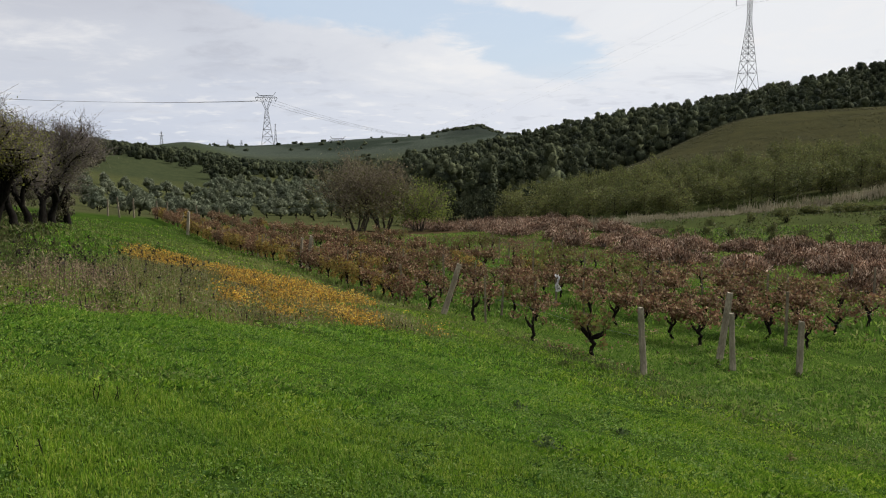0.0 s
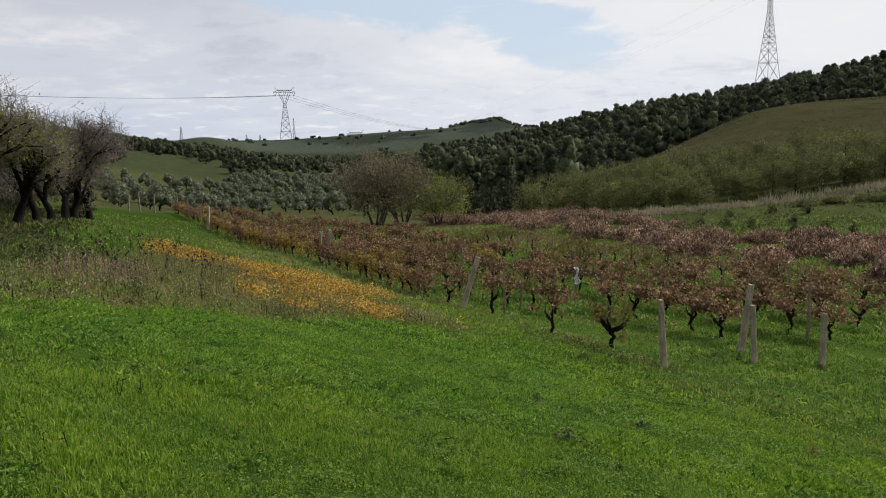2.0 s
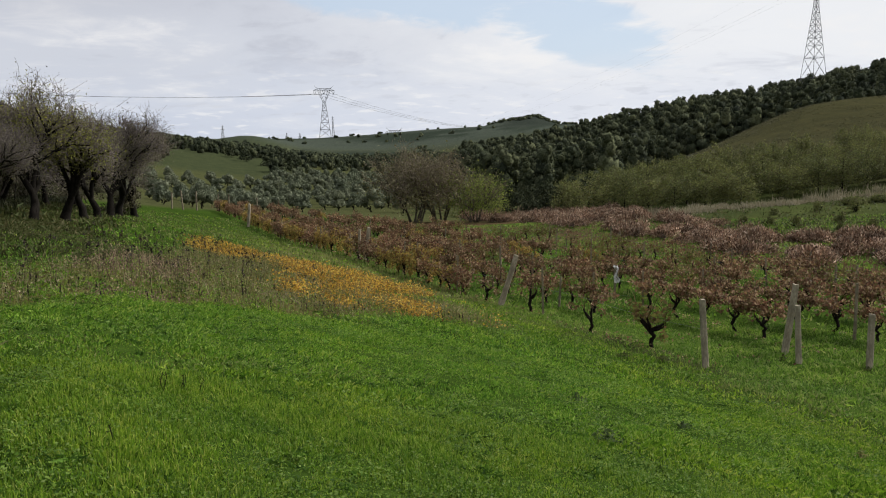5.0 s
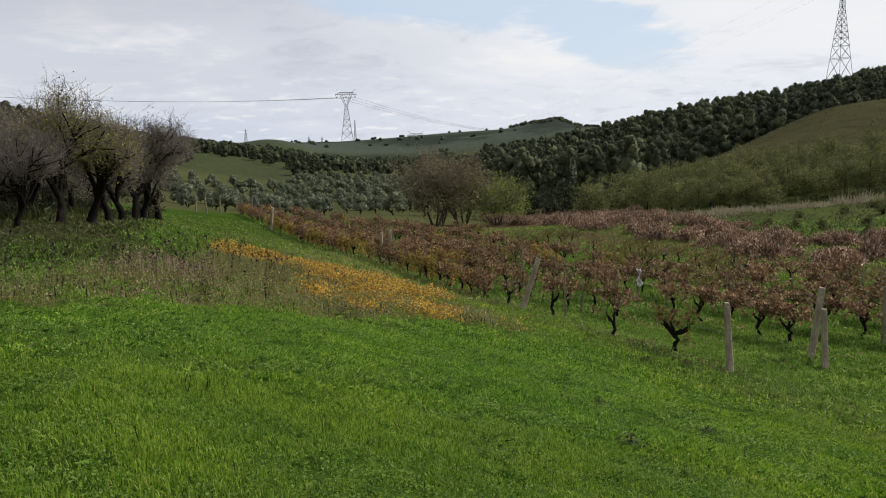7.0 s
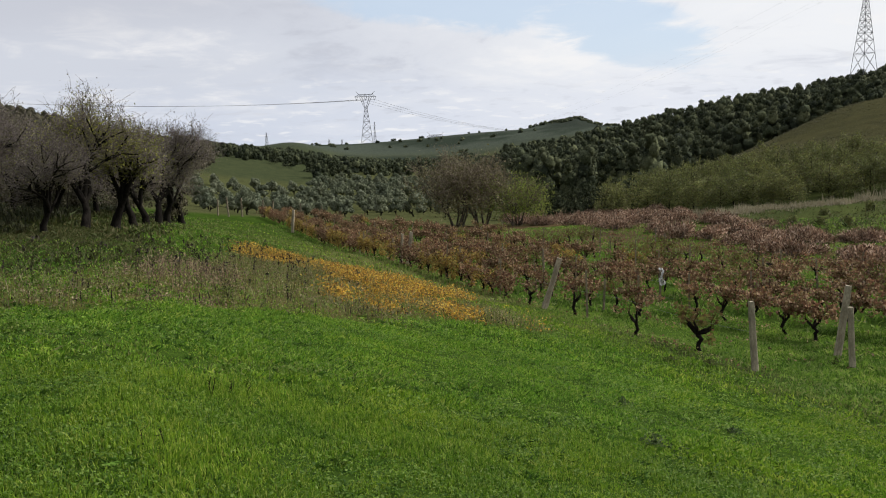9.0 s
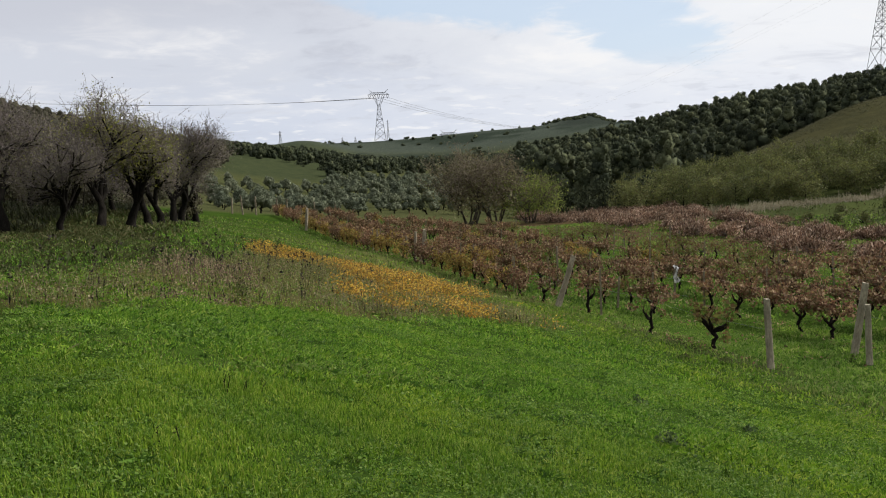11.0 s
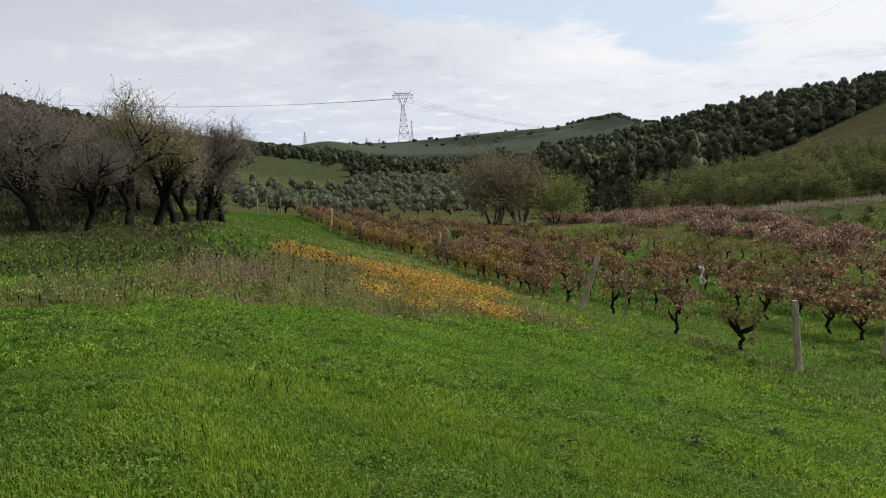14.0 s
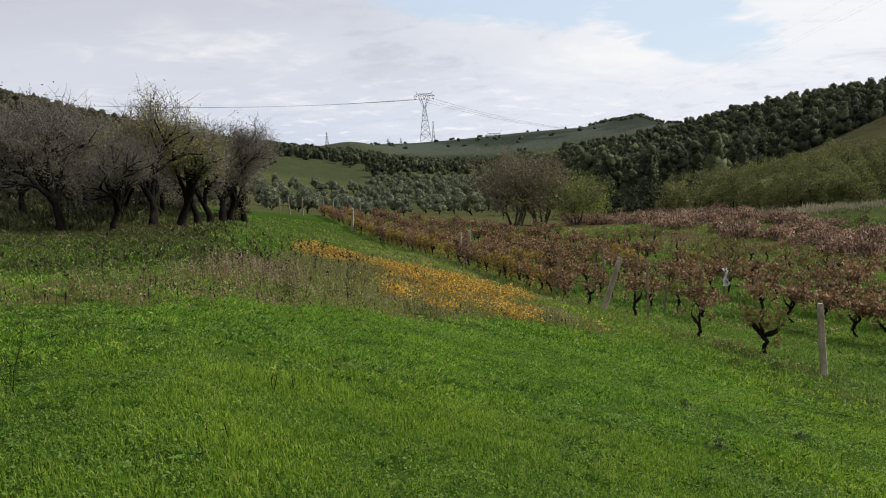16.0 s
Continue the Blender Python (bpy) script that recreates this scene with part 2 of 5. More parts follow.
OLIVE_BROWN = leaf_material("olive_brown_leaf", (0.17, 0.155, 0.07), (0.24, 0.2, 0.12), (0.16, 0.17, 0.06), (0.29, 0.25, 0.15), glow=0.3, patch=0.5)
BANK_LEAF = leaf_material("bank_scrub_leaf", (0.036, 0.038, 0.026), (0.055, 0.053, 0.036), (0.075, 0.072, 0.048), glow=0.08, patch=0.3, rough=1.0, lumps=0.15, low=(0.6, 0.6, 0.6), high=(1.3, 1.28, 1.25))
WOODS_LEAF = leaf_material("woods_leaf", (0.023, 0.031, 0.021), (0.047, 0.06, 0.036), (0.098, 0.113, 0.063), (0.034, 0.045, 0.028), glow=0.06, patch=0.16, rough=1.0, lumps=0.4, low=(0.55, 0.57, 0.62), high=(1.45, 1.4, 1.25))
OLIVE_LEAF = leaf_material("olive_leaf", (0.1, 0.118, 0.074), (0.148, 0.172, 0.11), (0.175, 0.2, 0.132), (0.205, 0.23, 0.16), glow=0.25, patch=0.25, low=(0.78, 0.78, 0.78), high=(1.18, 1.18, 1.18))
BUSH_LEAF = leaf_material("hedge_leaf", (0.075, 0.095, 0.038), (0.135, 0.16, 0.055), (0.23, 0.245, 0.08), (0.105, 0.098, 0.052), (0.17, 0.195, 0.066), glow=0.3, patch=0.2, low=(0.5, 0.52, 0.5), high=(1.35, 1.32, 1.25))
HEATHER = leaf_material("faded_heather", (0.045, 0.028, 0.02), (0.31, 0.2, 0.145), (0.14, 0.08, 0.055), (0.72, 0.58, 0.48), (0.1, 0.08, 0.042), (0.45, 0.31, 0.23), (0.09, 0.052, 0.036), (0.06, 0.036, 0.026), glow=0.28, patch=0.9, low=(0.4, 0.38, 0.38), high=(1.6, 1.55, 1.45))
HILL_GRASS = leaf_material("hill_grass_blade", (0.056, 0.058, 0.032), (0.07, 0.07, 0.038), (0.085, 0.082, 0.045), (0.062, 0.068, 0.034), glow=0.3, patch=0.05, low=(0.75, 0.75, 0.75), high=(1.2, 1.18, 1.1))
PALE_GRASS = leaf_material("pale_straw", (0.28, 0.24, 0.16), (0.42, 0.37, 0.27), (0.2, 0.18, 0.1), glow=0.3, patch=0.5)


# ---------------------------------------------------------------- lie of the land
# Along the vine rows (s) and across them (l), in metres from the first eye.
RX, RY = -0.505, 0.863
AZ = np.radians([-45, -30, -20, -12, -4, 4, 12, 20, 30])
FAR = np.log([58, 72, 85, 130, 195, 240, 300, 450, 800, 1600])
LAND = np.array([
    [-2.0, -1.0, 0.0, 5.0, 15, 19, 24, 30, 30, 10],
    [-3.6, -3.7, -3.9, -3.0, 1, 4, 8, 11, 12, 0],
    [-5.35, -5.45, -6.3, -8.5, -7.0, -4.5, -1.5, 0.5, 8, -5],
    [-6.2, -6.45, -7.2, -9.0, -7.8, -7.6, -7.5, -6, 8, -5],
    [-6.3, -7.15, -8.0, -9.5, -9.5, -9.5, -9.5, -5, 12, -5],
    [-6.2, -6.85, -7.5, -9.0, -9.5, -8, -4, 5, 14, 0],
    [-6.2, -6.1, -6.0, -3.2, -4.5, -5, 5.5, 11, 16, 0],
    [-6.0, -5.6, -5.2, -0.5, 6.9, 5, 12, 17, 20, 5],
    [-5.6, -4.95, -4.3, 1.0, 9.0, 7.5, 21.5, 29, 30, 10]])
# Single hills: azimuth and distance of the top, half widths, height.
KNOLLS = ((2.5, 800, 1.0, 110, 8.0), (0.7, 800, 1.3, 110, 6.0), (3.6, 800, 1.6, 110, 2.0), (-17.2, 520, 2.6, 90, 7.0), (-2.0, 760, 6.0, 150, 3.0))


def smooth(a, b, v):
    u = np.clip((v - a) / (b - a), 0, 1)
    return u * u * (3 - 2 * u)


def cubic(p0, p1, p2, p3, u):
    return p1 + 0.5 * u * (p2 - p0 + u * (2 * p0 - 5 * p1 + 4 * p2 - p3 + u * (3 * (p1 - p2) + p3 - p0)))


def bumps(x, y, size):
    """Small waves of the ground, between about -1 and 1."""
    a, b = x / size, y / size
    return (np.sin(a * 1.3 + 1.7 * np.sin(b * 0.9)) + np.sin(b * 1.7 + 1.3 * np.sin(a * 1.1 + 2)) + np.sin((a + b) * 2.3 + 1)) / 3


def rough_noise(x, y, size, seed=0, octaves=3):
    """Uneven patches with no direction, between about -1 and 1."""
    out, amp = 0.0, 1.0
    for k in range(octaves):
        a, b = np.asarray(x, float) / size + 17.3 * k + seed * 5.7, np.asarray(y, float) / size - 9.1 * k + seed * 3.3
        i, j = np.floor(a), np.floor(b)
        u, v = a - i, b - j
        u, v = u * u * (3 - 2 * u), v * v * (3 - 2 * v)

        def knot(p, q):
            h = np.sin(p * 127.1 + q * 311.7 + 74.7 * (k + seed)) * 43758.5453
            return h - np.floor(h)

        n = (knot(i, j) * (1 - u) + knot(i + 1, j) * u) * (1 - v) + (knot(i, j + 1) * (1 - u) + knot(i + 1, j + 1) * u) * v
        out = out + amp * (2 * n - 1)
        amp, size = amp * 0.55, size * 0.45
    return out / 1.3


def height(x, y):
    """Height of the ground, z = 0 under the camera."""
    x, y = np.asarray(x, float), np.asarray(y, float)
    l, s = RY * x - RX * y, RX * x + RY * y
    near_l = 0.26 * (l - 1.8 * np.logaddexp(0, (l - 14.2) / 1.8))
    near_l = np.where(l < 0, 0.1 * l - 0.004 * np.minimum(l + 4, 0) ** 2 * 3, near_l)
    near = -0.02 * np.clip(s, -40, 80) - np.clip(near_l, -8, 9)
    d = np.hypot(x, y)
    az = np.arctan2(x, y)
    i = np.clip(np.searchsorted(AZ, az) - 1, 0, len(AZ) - 2)
    u = np.clip((az - AZ[i]) / (AZ[i + 1] - AZ[i]), 0, 1)
    k = np.log(np.clip(d, 58, 1600))
    j = np.clip(np.searchsorted(FAR, k) - 1, 0, len(FAR) - 2)
    v = np.clip((k - FAR[j]) / (FAR[j + 1] - FAR[j]), 0, 1)

    def column(c):
        c = np.clip(c, 0, len(AZ) - 1)
        return cubic(LAND[c, np.maximum(j - 1, 0)], LAND[c, j], LAND[c, j + 1], LAND[c, np.minimum(j + 2, len(FAR) - 1)], v)

    far = cubic(column(i - 1), column(i), column(i + 1), column(i + 2), u) + 1.6
    for a, b, p, q, h in KNOLLS:
        far = far + h * np.exp(-((np.degrees(az) - a) / p) ** 2 - ((d - b) / q) ** 2)
    w = smooth(40, 75, d)
    z = near * (1 - w) + far * w
    return z + 0.03 * bumps(x, y, 0.9) * smooth(1, 4, d) + 0.1 * bumps(x + 7, y, 5.0) * smooth(6, 20, d) + 0.5 * bumps(x, y + 30, 40.0) * smooth(80, 250, d)


# ---- end land
# ---------------------------------------------------------------- mesh helpers
def link_mesh(name, me, mat, parent=None, label=""):
    me.materials.append(mat)
    ob = new(name, me)
    if parent is not None:
        ob.parent = parent
    if label:
        ob["label"] = label
    return ob


def raw_mesh(name, verts, faces, smooth_shade=False):
    """A mesh from arrays: verts (n, 3) and faces (m, 3) or (m, 4)."""
    verts, faces = np.asarray(verts, np.float32), np.asarray(faces, np.int32)
    me = bpy.data.meshes.new(name)
    me.vertices.add(len(verts))
    me.vertices.foreach_set("co", verts.ravel())
    m, k = faces.shape
    me.loops.add(m * k)
    me.loops.foreach_set("vertex_index", faces.ravel())
    me.polygons.add(m)
    me.polygons.foreach_set("loop_start", np.arange(0, m * k, k, dtype=np.int32))
    me.update(calc_edges=True)
    if smooth_shade:
        me.polygons.foreach_set("use_smooth", np.ones(m, bool))
    return me


def leaves(rng, at, size, lean=None, narrow=0.6, face=None, loose=0.35):
    """A leaf at each place: a bent diamond of two triangles, lying across face where that is given."""
    n = len(at)
    a = rng.normal(size=(n, 3))
    if face is not None:
        face = face + rng.normal(0, loose, (n, 3))
        a = np.cross(face, a)
    if lean is not None:
        a = a * 0.7 + lean
    a /= np.linalg.norm(a, axis=1, keepdims=True) + 1e-9
    b = np.cross(a, rng.normal(size=(n, 3)) if face is None else face)
    b /= np.linalg.norm(b, axis=1, keepdims=True) + 1e-9
    c = np.cross(a, b)
    s = (np.broadcast_to(size, n) * rng.uniform(0.6, 1.35, n))[:, None]
    v = np.stack([at - a * s * 0.5, at + b * s * 0.5 * narrow + c * s * 0.12, at + a * s * 0.5, at - b * s * 0.5 * narrow + c * s * 0.12], 1)
    return v.reshape(-1, 3), np.arange(4 * n).reshape(n, 4)


def blades(rng, at, tall, wide, lean=0.35, bend=0.5, plain=False):
    """A bent grass blade at each place: a quad and a tip, or where it is far off two triangles."""
    n = len(at)
    turn = rng.uniform(0, 2 * np.pi, n)
    side = np.stack([np.cos(turn), np.sin(turn), np.zeros(n)], 1)
    out = np.stack([-np.sin(turn), np.cos(turn), np.zeros(n)], 1) * rng.normal(0, 1, (n, 1))
    h = (np.broadcast_to(tall, n) * rng.uniform(0.5, 1.3, n))[:, None]
    w = (np.broadcast_to(wide, n) * rng.uniform(0.7, 1.3, n))[:, None]
    up = np.array([0, 0, 1.0])
    mid = at + up * h * 0.55 + out * h * lean * 0.4
    tip = at + up * h * (1 - 0.3 * bend * np.abs(out).sum(1, keepdims=True).clip(0, 1.5) / 1.5) + out * h * lean * (0.8 + bend)
    if plain:
        v = np.stack([at - side * w * 0.5, at + side * w * 0.5, mid + side * w * 0.5, tip], 1).reshape(-1, 3)
        k = np.arange(n)[:, None] * 4
        return v, np.concatenate([k + [0, 1, 2], k + [0, 2, 3]])
    v = np.stack([at - side * w * 0.5, at + side * w * 0.5, mid + side * w * 0.42, mid - side * w * 0.42, tip], 1).reshape(-1, 3)
    k = np.arange(n)[:, None] * 5
    f = np.concatenate([k + [0, 1, 2], k + [0, 2, 3], k + [3, 2, 4]])
    return v, f


def tubes(lines, sides=5):
    """Tapered round branches along lines of (points, radii)."""
    vs, fs, base = [], [], 0
    ring = np.linspace(0, 2 * np.pi, sides, endpoint=False)
    for pts, rad in lines:
        pts, rad = np.asarray(pts, float), np.asarray(rad, float)
        n = len(pts)
        tan = np.gradient(pts, axis=0)
        tan /= np.linalg.norm(tan, axis=1, keepdims=True) + 1e-9
        ref = np.where(np.abs(tan[:, 2:3]) > 0.9, [[1.0, 0, 0]], [[0, 0, 1.0]])
        a = np.cross(tan, ref)
        a /= np.linalg.norm(a, axis=1, keepdims=True) + 1e-9
        b = np.cross(tan, a)
        v = pts[:, None] + rad[:, None, None] * (np.cos(ring)[None, :, None] * a[:, None] + np.sin(ring)[None, :, None] * b[:, None])
        vs.append(v.reshape(-1, 3))
        i = np.arange(n - 1)[:, None] * sides + base
        j = np.arange(sides)[None]
        q = np.stack([i + j, i + (j + 1) % sides, i + sides + (j + 1) % sides, i + sides + j], -1).reshape(-1, 4)
        fs.append(q)
        base += n * sides
    return np.concatenate(vs), np.concatenate(fs)


def grow(rng, start, way, length, radius, rules, level=0, out=None, tips=None):
    """Branches: rules give for each level (children, length share, spread, wobble, lift)."""
    if out is None:
        out, tips = [], []
    kids, share, spread, wobble, lift = rules[min(level, len(rules) - 1)]
    n = 6 if level == 0 else 5 if level == 1 else 4 if level == 2 else 3
    pts, d = [np.array(start, float)], np.array(way, float) / np.linalg.norm(way)
    for _ in range(n - 1):
        d = d + rng.normal(0, wobble, 3) + [0, 0, lift]
        d /= np.linalg.norm(d)
        pts.append(pts[-1] + d * length / (n - 1))
    taper = np.linspace(1, 0.45 if level < len(rules) - 1 else 0.3, n)
    if level == 0:
        taper[0] *= 1.35
    out.append((level, np.array(pts), radius * taper))
    if level >= len(rules) - 1:
        tips.append(pts[-1])
        tips.append(pts[-2])
        return out, tips
    for k in range(kids):
        u = rng.uniform(0.45, 1.0) if level else rng.uniform(0.75, 1.0)
        i = min(int(u * (n - 1)), n - 2)
        q = pts[i] + (pts[i + 1] - pts[i]) * (u * (n - 1) - i)
        turn = 2 * np.pi * (k / kids + rng.uniform(-0.12, 0.12)) + 1.7 * level
        a = np.cross(d, [0.3, 0.2, 1.0])
        a /= np.linalg.norm(a)
        b = np.cross(d, a)
        w = d * np.cos(spread) + (a * np.cos(turn) + b * np.sin(turn)) * np.sin(spread) + rng.normal(0, 0.12, 3)
        grow(rng, q, w, length * share * rng.uniform(0.7, 1.2), radius * rng.uniform(0.5, 0.68), rules, level + 1, out, tips)
    return out, tips


def base_of(name, m, label="", category="", group="", kind=""):
    ob = new(name)
    ob.matrix_basis = m
    return tagged(ob, label, category, group, kind)


def on_ground(x, y, sink=0.0):
    return float(height(x, y)) - sink


def rows_place(l, s):
    """World x, y of a place across (l) and along (s) the vine rows."""
    return RY * l + RX * s, -RX * l + RY * s


# ---------------------------------------------------------------- the ground
def orange_band(x, y):
    """How much of the ground the orange plants hold, 0 to 1."""
    l, s = RY * x - RX * y, RX * x + RY * y
    wave = 1.25 * rough_noise(x, y, 2.0, 1)
    mid = np.interp(s, [14.5, 15, 16, 17.5, 19, 21.5, 24, 26, 28, 30, 31], [5.0, 5.1, 6.4, 7.1, 7.7, 8.1, 7.7, 6.8, 6.0, 5.4, 5.3])
    half = np.interp(s, [14.5, 15, 16, 17.5, 19, 21.5, 24, 26, 28, 30, 31], [0.2, 0.7, 1.4, 1.4, 1.5, 1.7, 1.7, 1.4, 1.15, 0.7, 0.3])
    strip = smooth(0.5, -0.4, np.abs(l - mid + 0.9 * wave) - half) * smooth(14.6, 16.8, s + 0.8 * wave) * smooth(31.5, 30, s)
    clump = smooth(1.2, 0.4, np.hypot(l - 5.0, (s - 16.3) * 0.7) + 0.4 * wave)
    stray = smooth(1.6, 0.3, np.hypot(l - 9.4, (s - 16.9) * 0.8) + 0.8 * wave)
    hollow = smooth(0.6, 1.1, np.hypot(l - 6.6, s - 17.2) + 0.3 * wave)
    tuft = np.clip(0.42 + 1.7 * rough_noise(x, y, 0.8, 4), 0.03, 1)
    return np.maximum(np.maximum(strip * (0.25 + 0.75 * hollow), clump), 0.25 * stray) * np.maximum(tuft, 0.5 * smooth(21, 24, s))


def weed_band(x, y):
    l, s = RY * x - RX * y, RX * x + RY * y
    wave = 1.2 * rough_noise(x, y, 2.5, 2)
    front = np.interp(l, [-12, -2, 0, 1, 2, 3, 5, 8, 10], [10.6, 10.6, 10.6, 11.3, 12.3, 13.2, 14.4, 16.3, 15.8])
    back = np.interp(l, [-12, -0.5, 0.2, 1, 2.1, 3, 4, 5, 9], [13.6, 14.0, 14.6, 16.2, 18.9, 22, 25.3, 29.5, 31])
    return smooth(front - 0.7, front + 0.7, s + wave) * smooth(back + 1.0, back - 1.0, s + wave) * smooth(10.2, 8.6, l)


def ground():
    inner = np.radians(np.arange(-52, 42, 0.5))
    outer = np.radians(np.arange(42, 308, 6.0))
    az = np.concatenate([inner, outer])
    r = np.concatenate([[0.0, 0.6], np.geomspace(1.2, 4500, 230)])
    A, Rr = np.meshgrid(az, r, indexing="ij")
    x, y = Rr * np.sin(A), Rr * np.cos(A)
    z = height(x, y)
    n, m = x.shape
    i, j = np.meshgrid(np.arange(n), np.arange(m - 1), indexing="ij")
    k = (i + 1) % n
    f = np.stack([i * m + j, i * m + j + 1, k * m + j + 1, k * m + j], -1).reshape(-1, 4)
    me = raw_mesh("ground", np.stack([x, y, z], -1).reshape(-1, 3), f, True)
    l, s = RY * x - RX * y, RX * x + RY * y
    d = np.hypot(x, y)
    deg = np.degrees(np.arctan2(x, y))
    c = np.empty(x.shape + (3,))
    c[:] = (0.034, 0.064, 0.012)

    def lay(colour, w):
        c[:] = c + (np.array(colour) - c) * w[..., None]

    wob = 1.5 * rough_noise(x, y, 3.0, 3)
    lay((0.048, 0.085, 0.018), smooth(12.0, 14.5, l + wob))                     # between the vines
    lay((0.034, 0.037, 0.016), smooth(21, 24, s + 2 * wob) * smooth(3.0, -1.0, l + wob))   # dull ground under the trees, their shade put into the colour
    lay((0.095, 0.1, 0.04), 0.85 * smooth(7.8, 9.6, l + 0.4 * wob) * smooth(14.2, 12.8, l) * smooth(15, 19, s) * smooth(58, 40, s))   # the worn strip
    lay((0.036, 0.042, 0.02), 0.8 * smooth(0.9, 0.2, np.abs(l - 12.9 + 0.35 * wob)) * smooth(11.5, 13, s) * smooth(20, 17, s))   # bare soil at the row's foot
    lay((0.09, 0.085, 0.035), weed_band(x, y))
    lay((0.075, 0.055, 0.035), smooth(26.5, 30, l + wob) * smooth(47, 43, l + wob) * smooth(0, 4, d - 30))
    lay((0.06, 0.075, 0.03), smooth(42, 46, l + wob) * smooth(95, 80, d))
    lay((0.065, 0.072, 0.035), smooth(72, 85, d) * smooth(9, 3, deg))           # olive grove
    lay((0.058, 0.057, 0.032), smooth(80, 95, d) * smooth(5, 9, deg))           # the domed hill
    lay((0.046, 0.057, 0.032), smooth(200, 220, d) * smooth(-13, -16, deg))   # far pasture
    lay((0.03, 0.033, 0.018), smooth(205, 225, d + 6 * bumps(x, y, 15)) * smooth(2, 6, deg))
    lay((0.03, 0.033, 0.018), smooth(260, 290, d + 10 * bumps(x, y, 25)) * smooth(-15, -20, -np.abs(deg + 8)) * smooth(7, 3, deg))
    lay((0.035, 0.038, 0.022), smooth(75, 100, d) * smooth(-24, -30, deg))
    # far ridge and its scrub patches: bluish distance haze mixed into the base colours
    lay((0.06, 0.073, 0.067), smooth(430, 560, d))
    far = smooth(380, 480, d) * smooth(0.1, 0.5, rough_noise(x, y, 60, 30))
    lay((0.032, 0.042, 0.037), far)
    lay((0.034, 0.042, 0.04), 0.95 * smooth(600, 680, d) * smooth(-0.6, 1.0, deg + 0.8 * rough_noise(x, y, 25, 40)) * smooth(12, 9, deg))   # wooded knoll, its dark colour tinted with haze
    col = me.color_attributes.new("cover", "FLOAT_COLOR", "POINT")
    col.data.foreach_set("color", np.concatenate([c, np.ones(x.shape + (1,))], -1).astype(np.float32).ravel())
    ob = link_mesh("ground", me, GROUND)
    tagged(ob, "green meadow sloping to a vineyard, hills beyond", "ground", kind="structure")


ground()


# ---------------------------------------------------------------- woods on the hills
def ico():
    bm = bmesh.new()
    bmesh.ops.create_icosphere(bm, subdivisions=2, radius=1)
    v = np.array([p.co[:] for p in bm.verts])
    f = np.array([[p.index for p in q.verts] for q in bm.faces])
    bm.free()
    return v, f


ICO_V, ICO_F = ico()


def lumpy(rng, mid, r, per, leaf, loose=0.8, thick=0.92):
    """Leafy lumps at mid with radii r: an uneven body and loose leaves on it."""
    m = len(mid)
    ball = ICO_V[None] * (1 + rng.normal(0, 0.24, (m, len(ICO_V), 1))) * [1, 1, 1.15]
    v1 = (mid[:, None] + ball * (r * thick)[:, None, None]).reshape(-1, 3)
    f1 = (ICO_F[None] + np.arange(m)[:, None, None] * len(ICO_V)).reshape(-1, 3)
    d = rng.normal(size=(m, per, 3))
    d /= np.linalg.norm(d, axis=-1, keepdims=True)
    d[..., 2] = np.abs(d[..., 2]) - 0.25
    p = (mid[:, None] + d * [1, 1, 1.15] * (r[:, None, None] * rng.uniform(0.9, 1.3, (m, per, 1)))).reshape(-1, 3)
    v2, f2 = leaves(rng, p, leaf, None, 0.8, d.reshape(-1, 3), loose)
    f2 = np.concatenate([f2[:, [0, 1, 2]], f2[:, [0, 2, 3]]]) + len(v1)
    return np.concatenate([v1, v2]), np.concatenate([f1, f2])


def wood(name, label, rng, x, y, tall, leaf, mat, lumps=6, per=44, wide=0.62, lump=(0.24, 0.38)):
    """Many trees in one mesh: each an uneven heap of leafy lumps, with loose leaves on them."""
    n = len(x)
    t = tall * rng.uniform(0.7, 1.2, n)
    w = t * wide * rng.uniform(0.85, 1.15, n)
    z = height(x, y)
    u = (np.arange(lumps)[None] + rng.uniform(0.2, 0.8, (n, lumps))) / lumps
    th = rng.uniform(0, 2 * np.pi, (n, lumps))
    off = 0.3 * (1 - 0.6 * u) * w[:, None]
    r = w[:, None] * rng.uniform(*lump, (n, lumps)) * (1.1 - 0.45 * u)
    mid = np.stack([x[:, None] + off * np.cos(th), y[:, None] + off * np.sin(th), z[:, None] + t[:, None] * (0.08 + 0.78 * u)], -1).reshape(-1, 3)
    r = r.reshape(-1)
    v, f = lumpy(rng, mid, r, per, leaf, 1.0, 0.8)
    ob = link_mesh(name, raw_mesh(name, v, f), mat)
    return tagged(ob, label, "trees", kind="stuff")


def scatter_polar(rng, n, az0, az1, d0, d1):
    az = np.radians(rng.uniform(az0, az1, n))
    d = np.sqrt(rng.uniform(d0 ** 2, d1 ** 2, n))
    return d * np.sin(az), d * np.cos(az), np.degrees(az), d


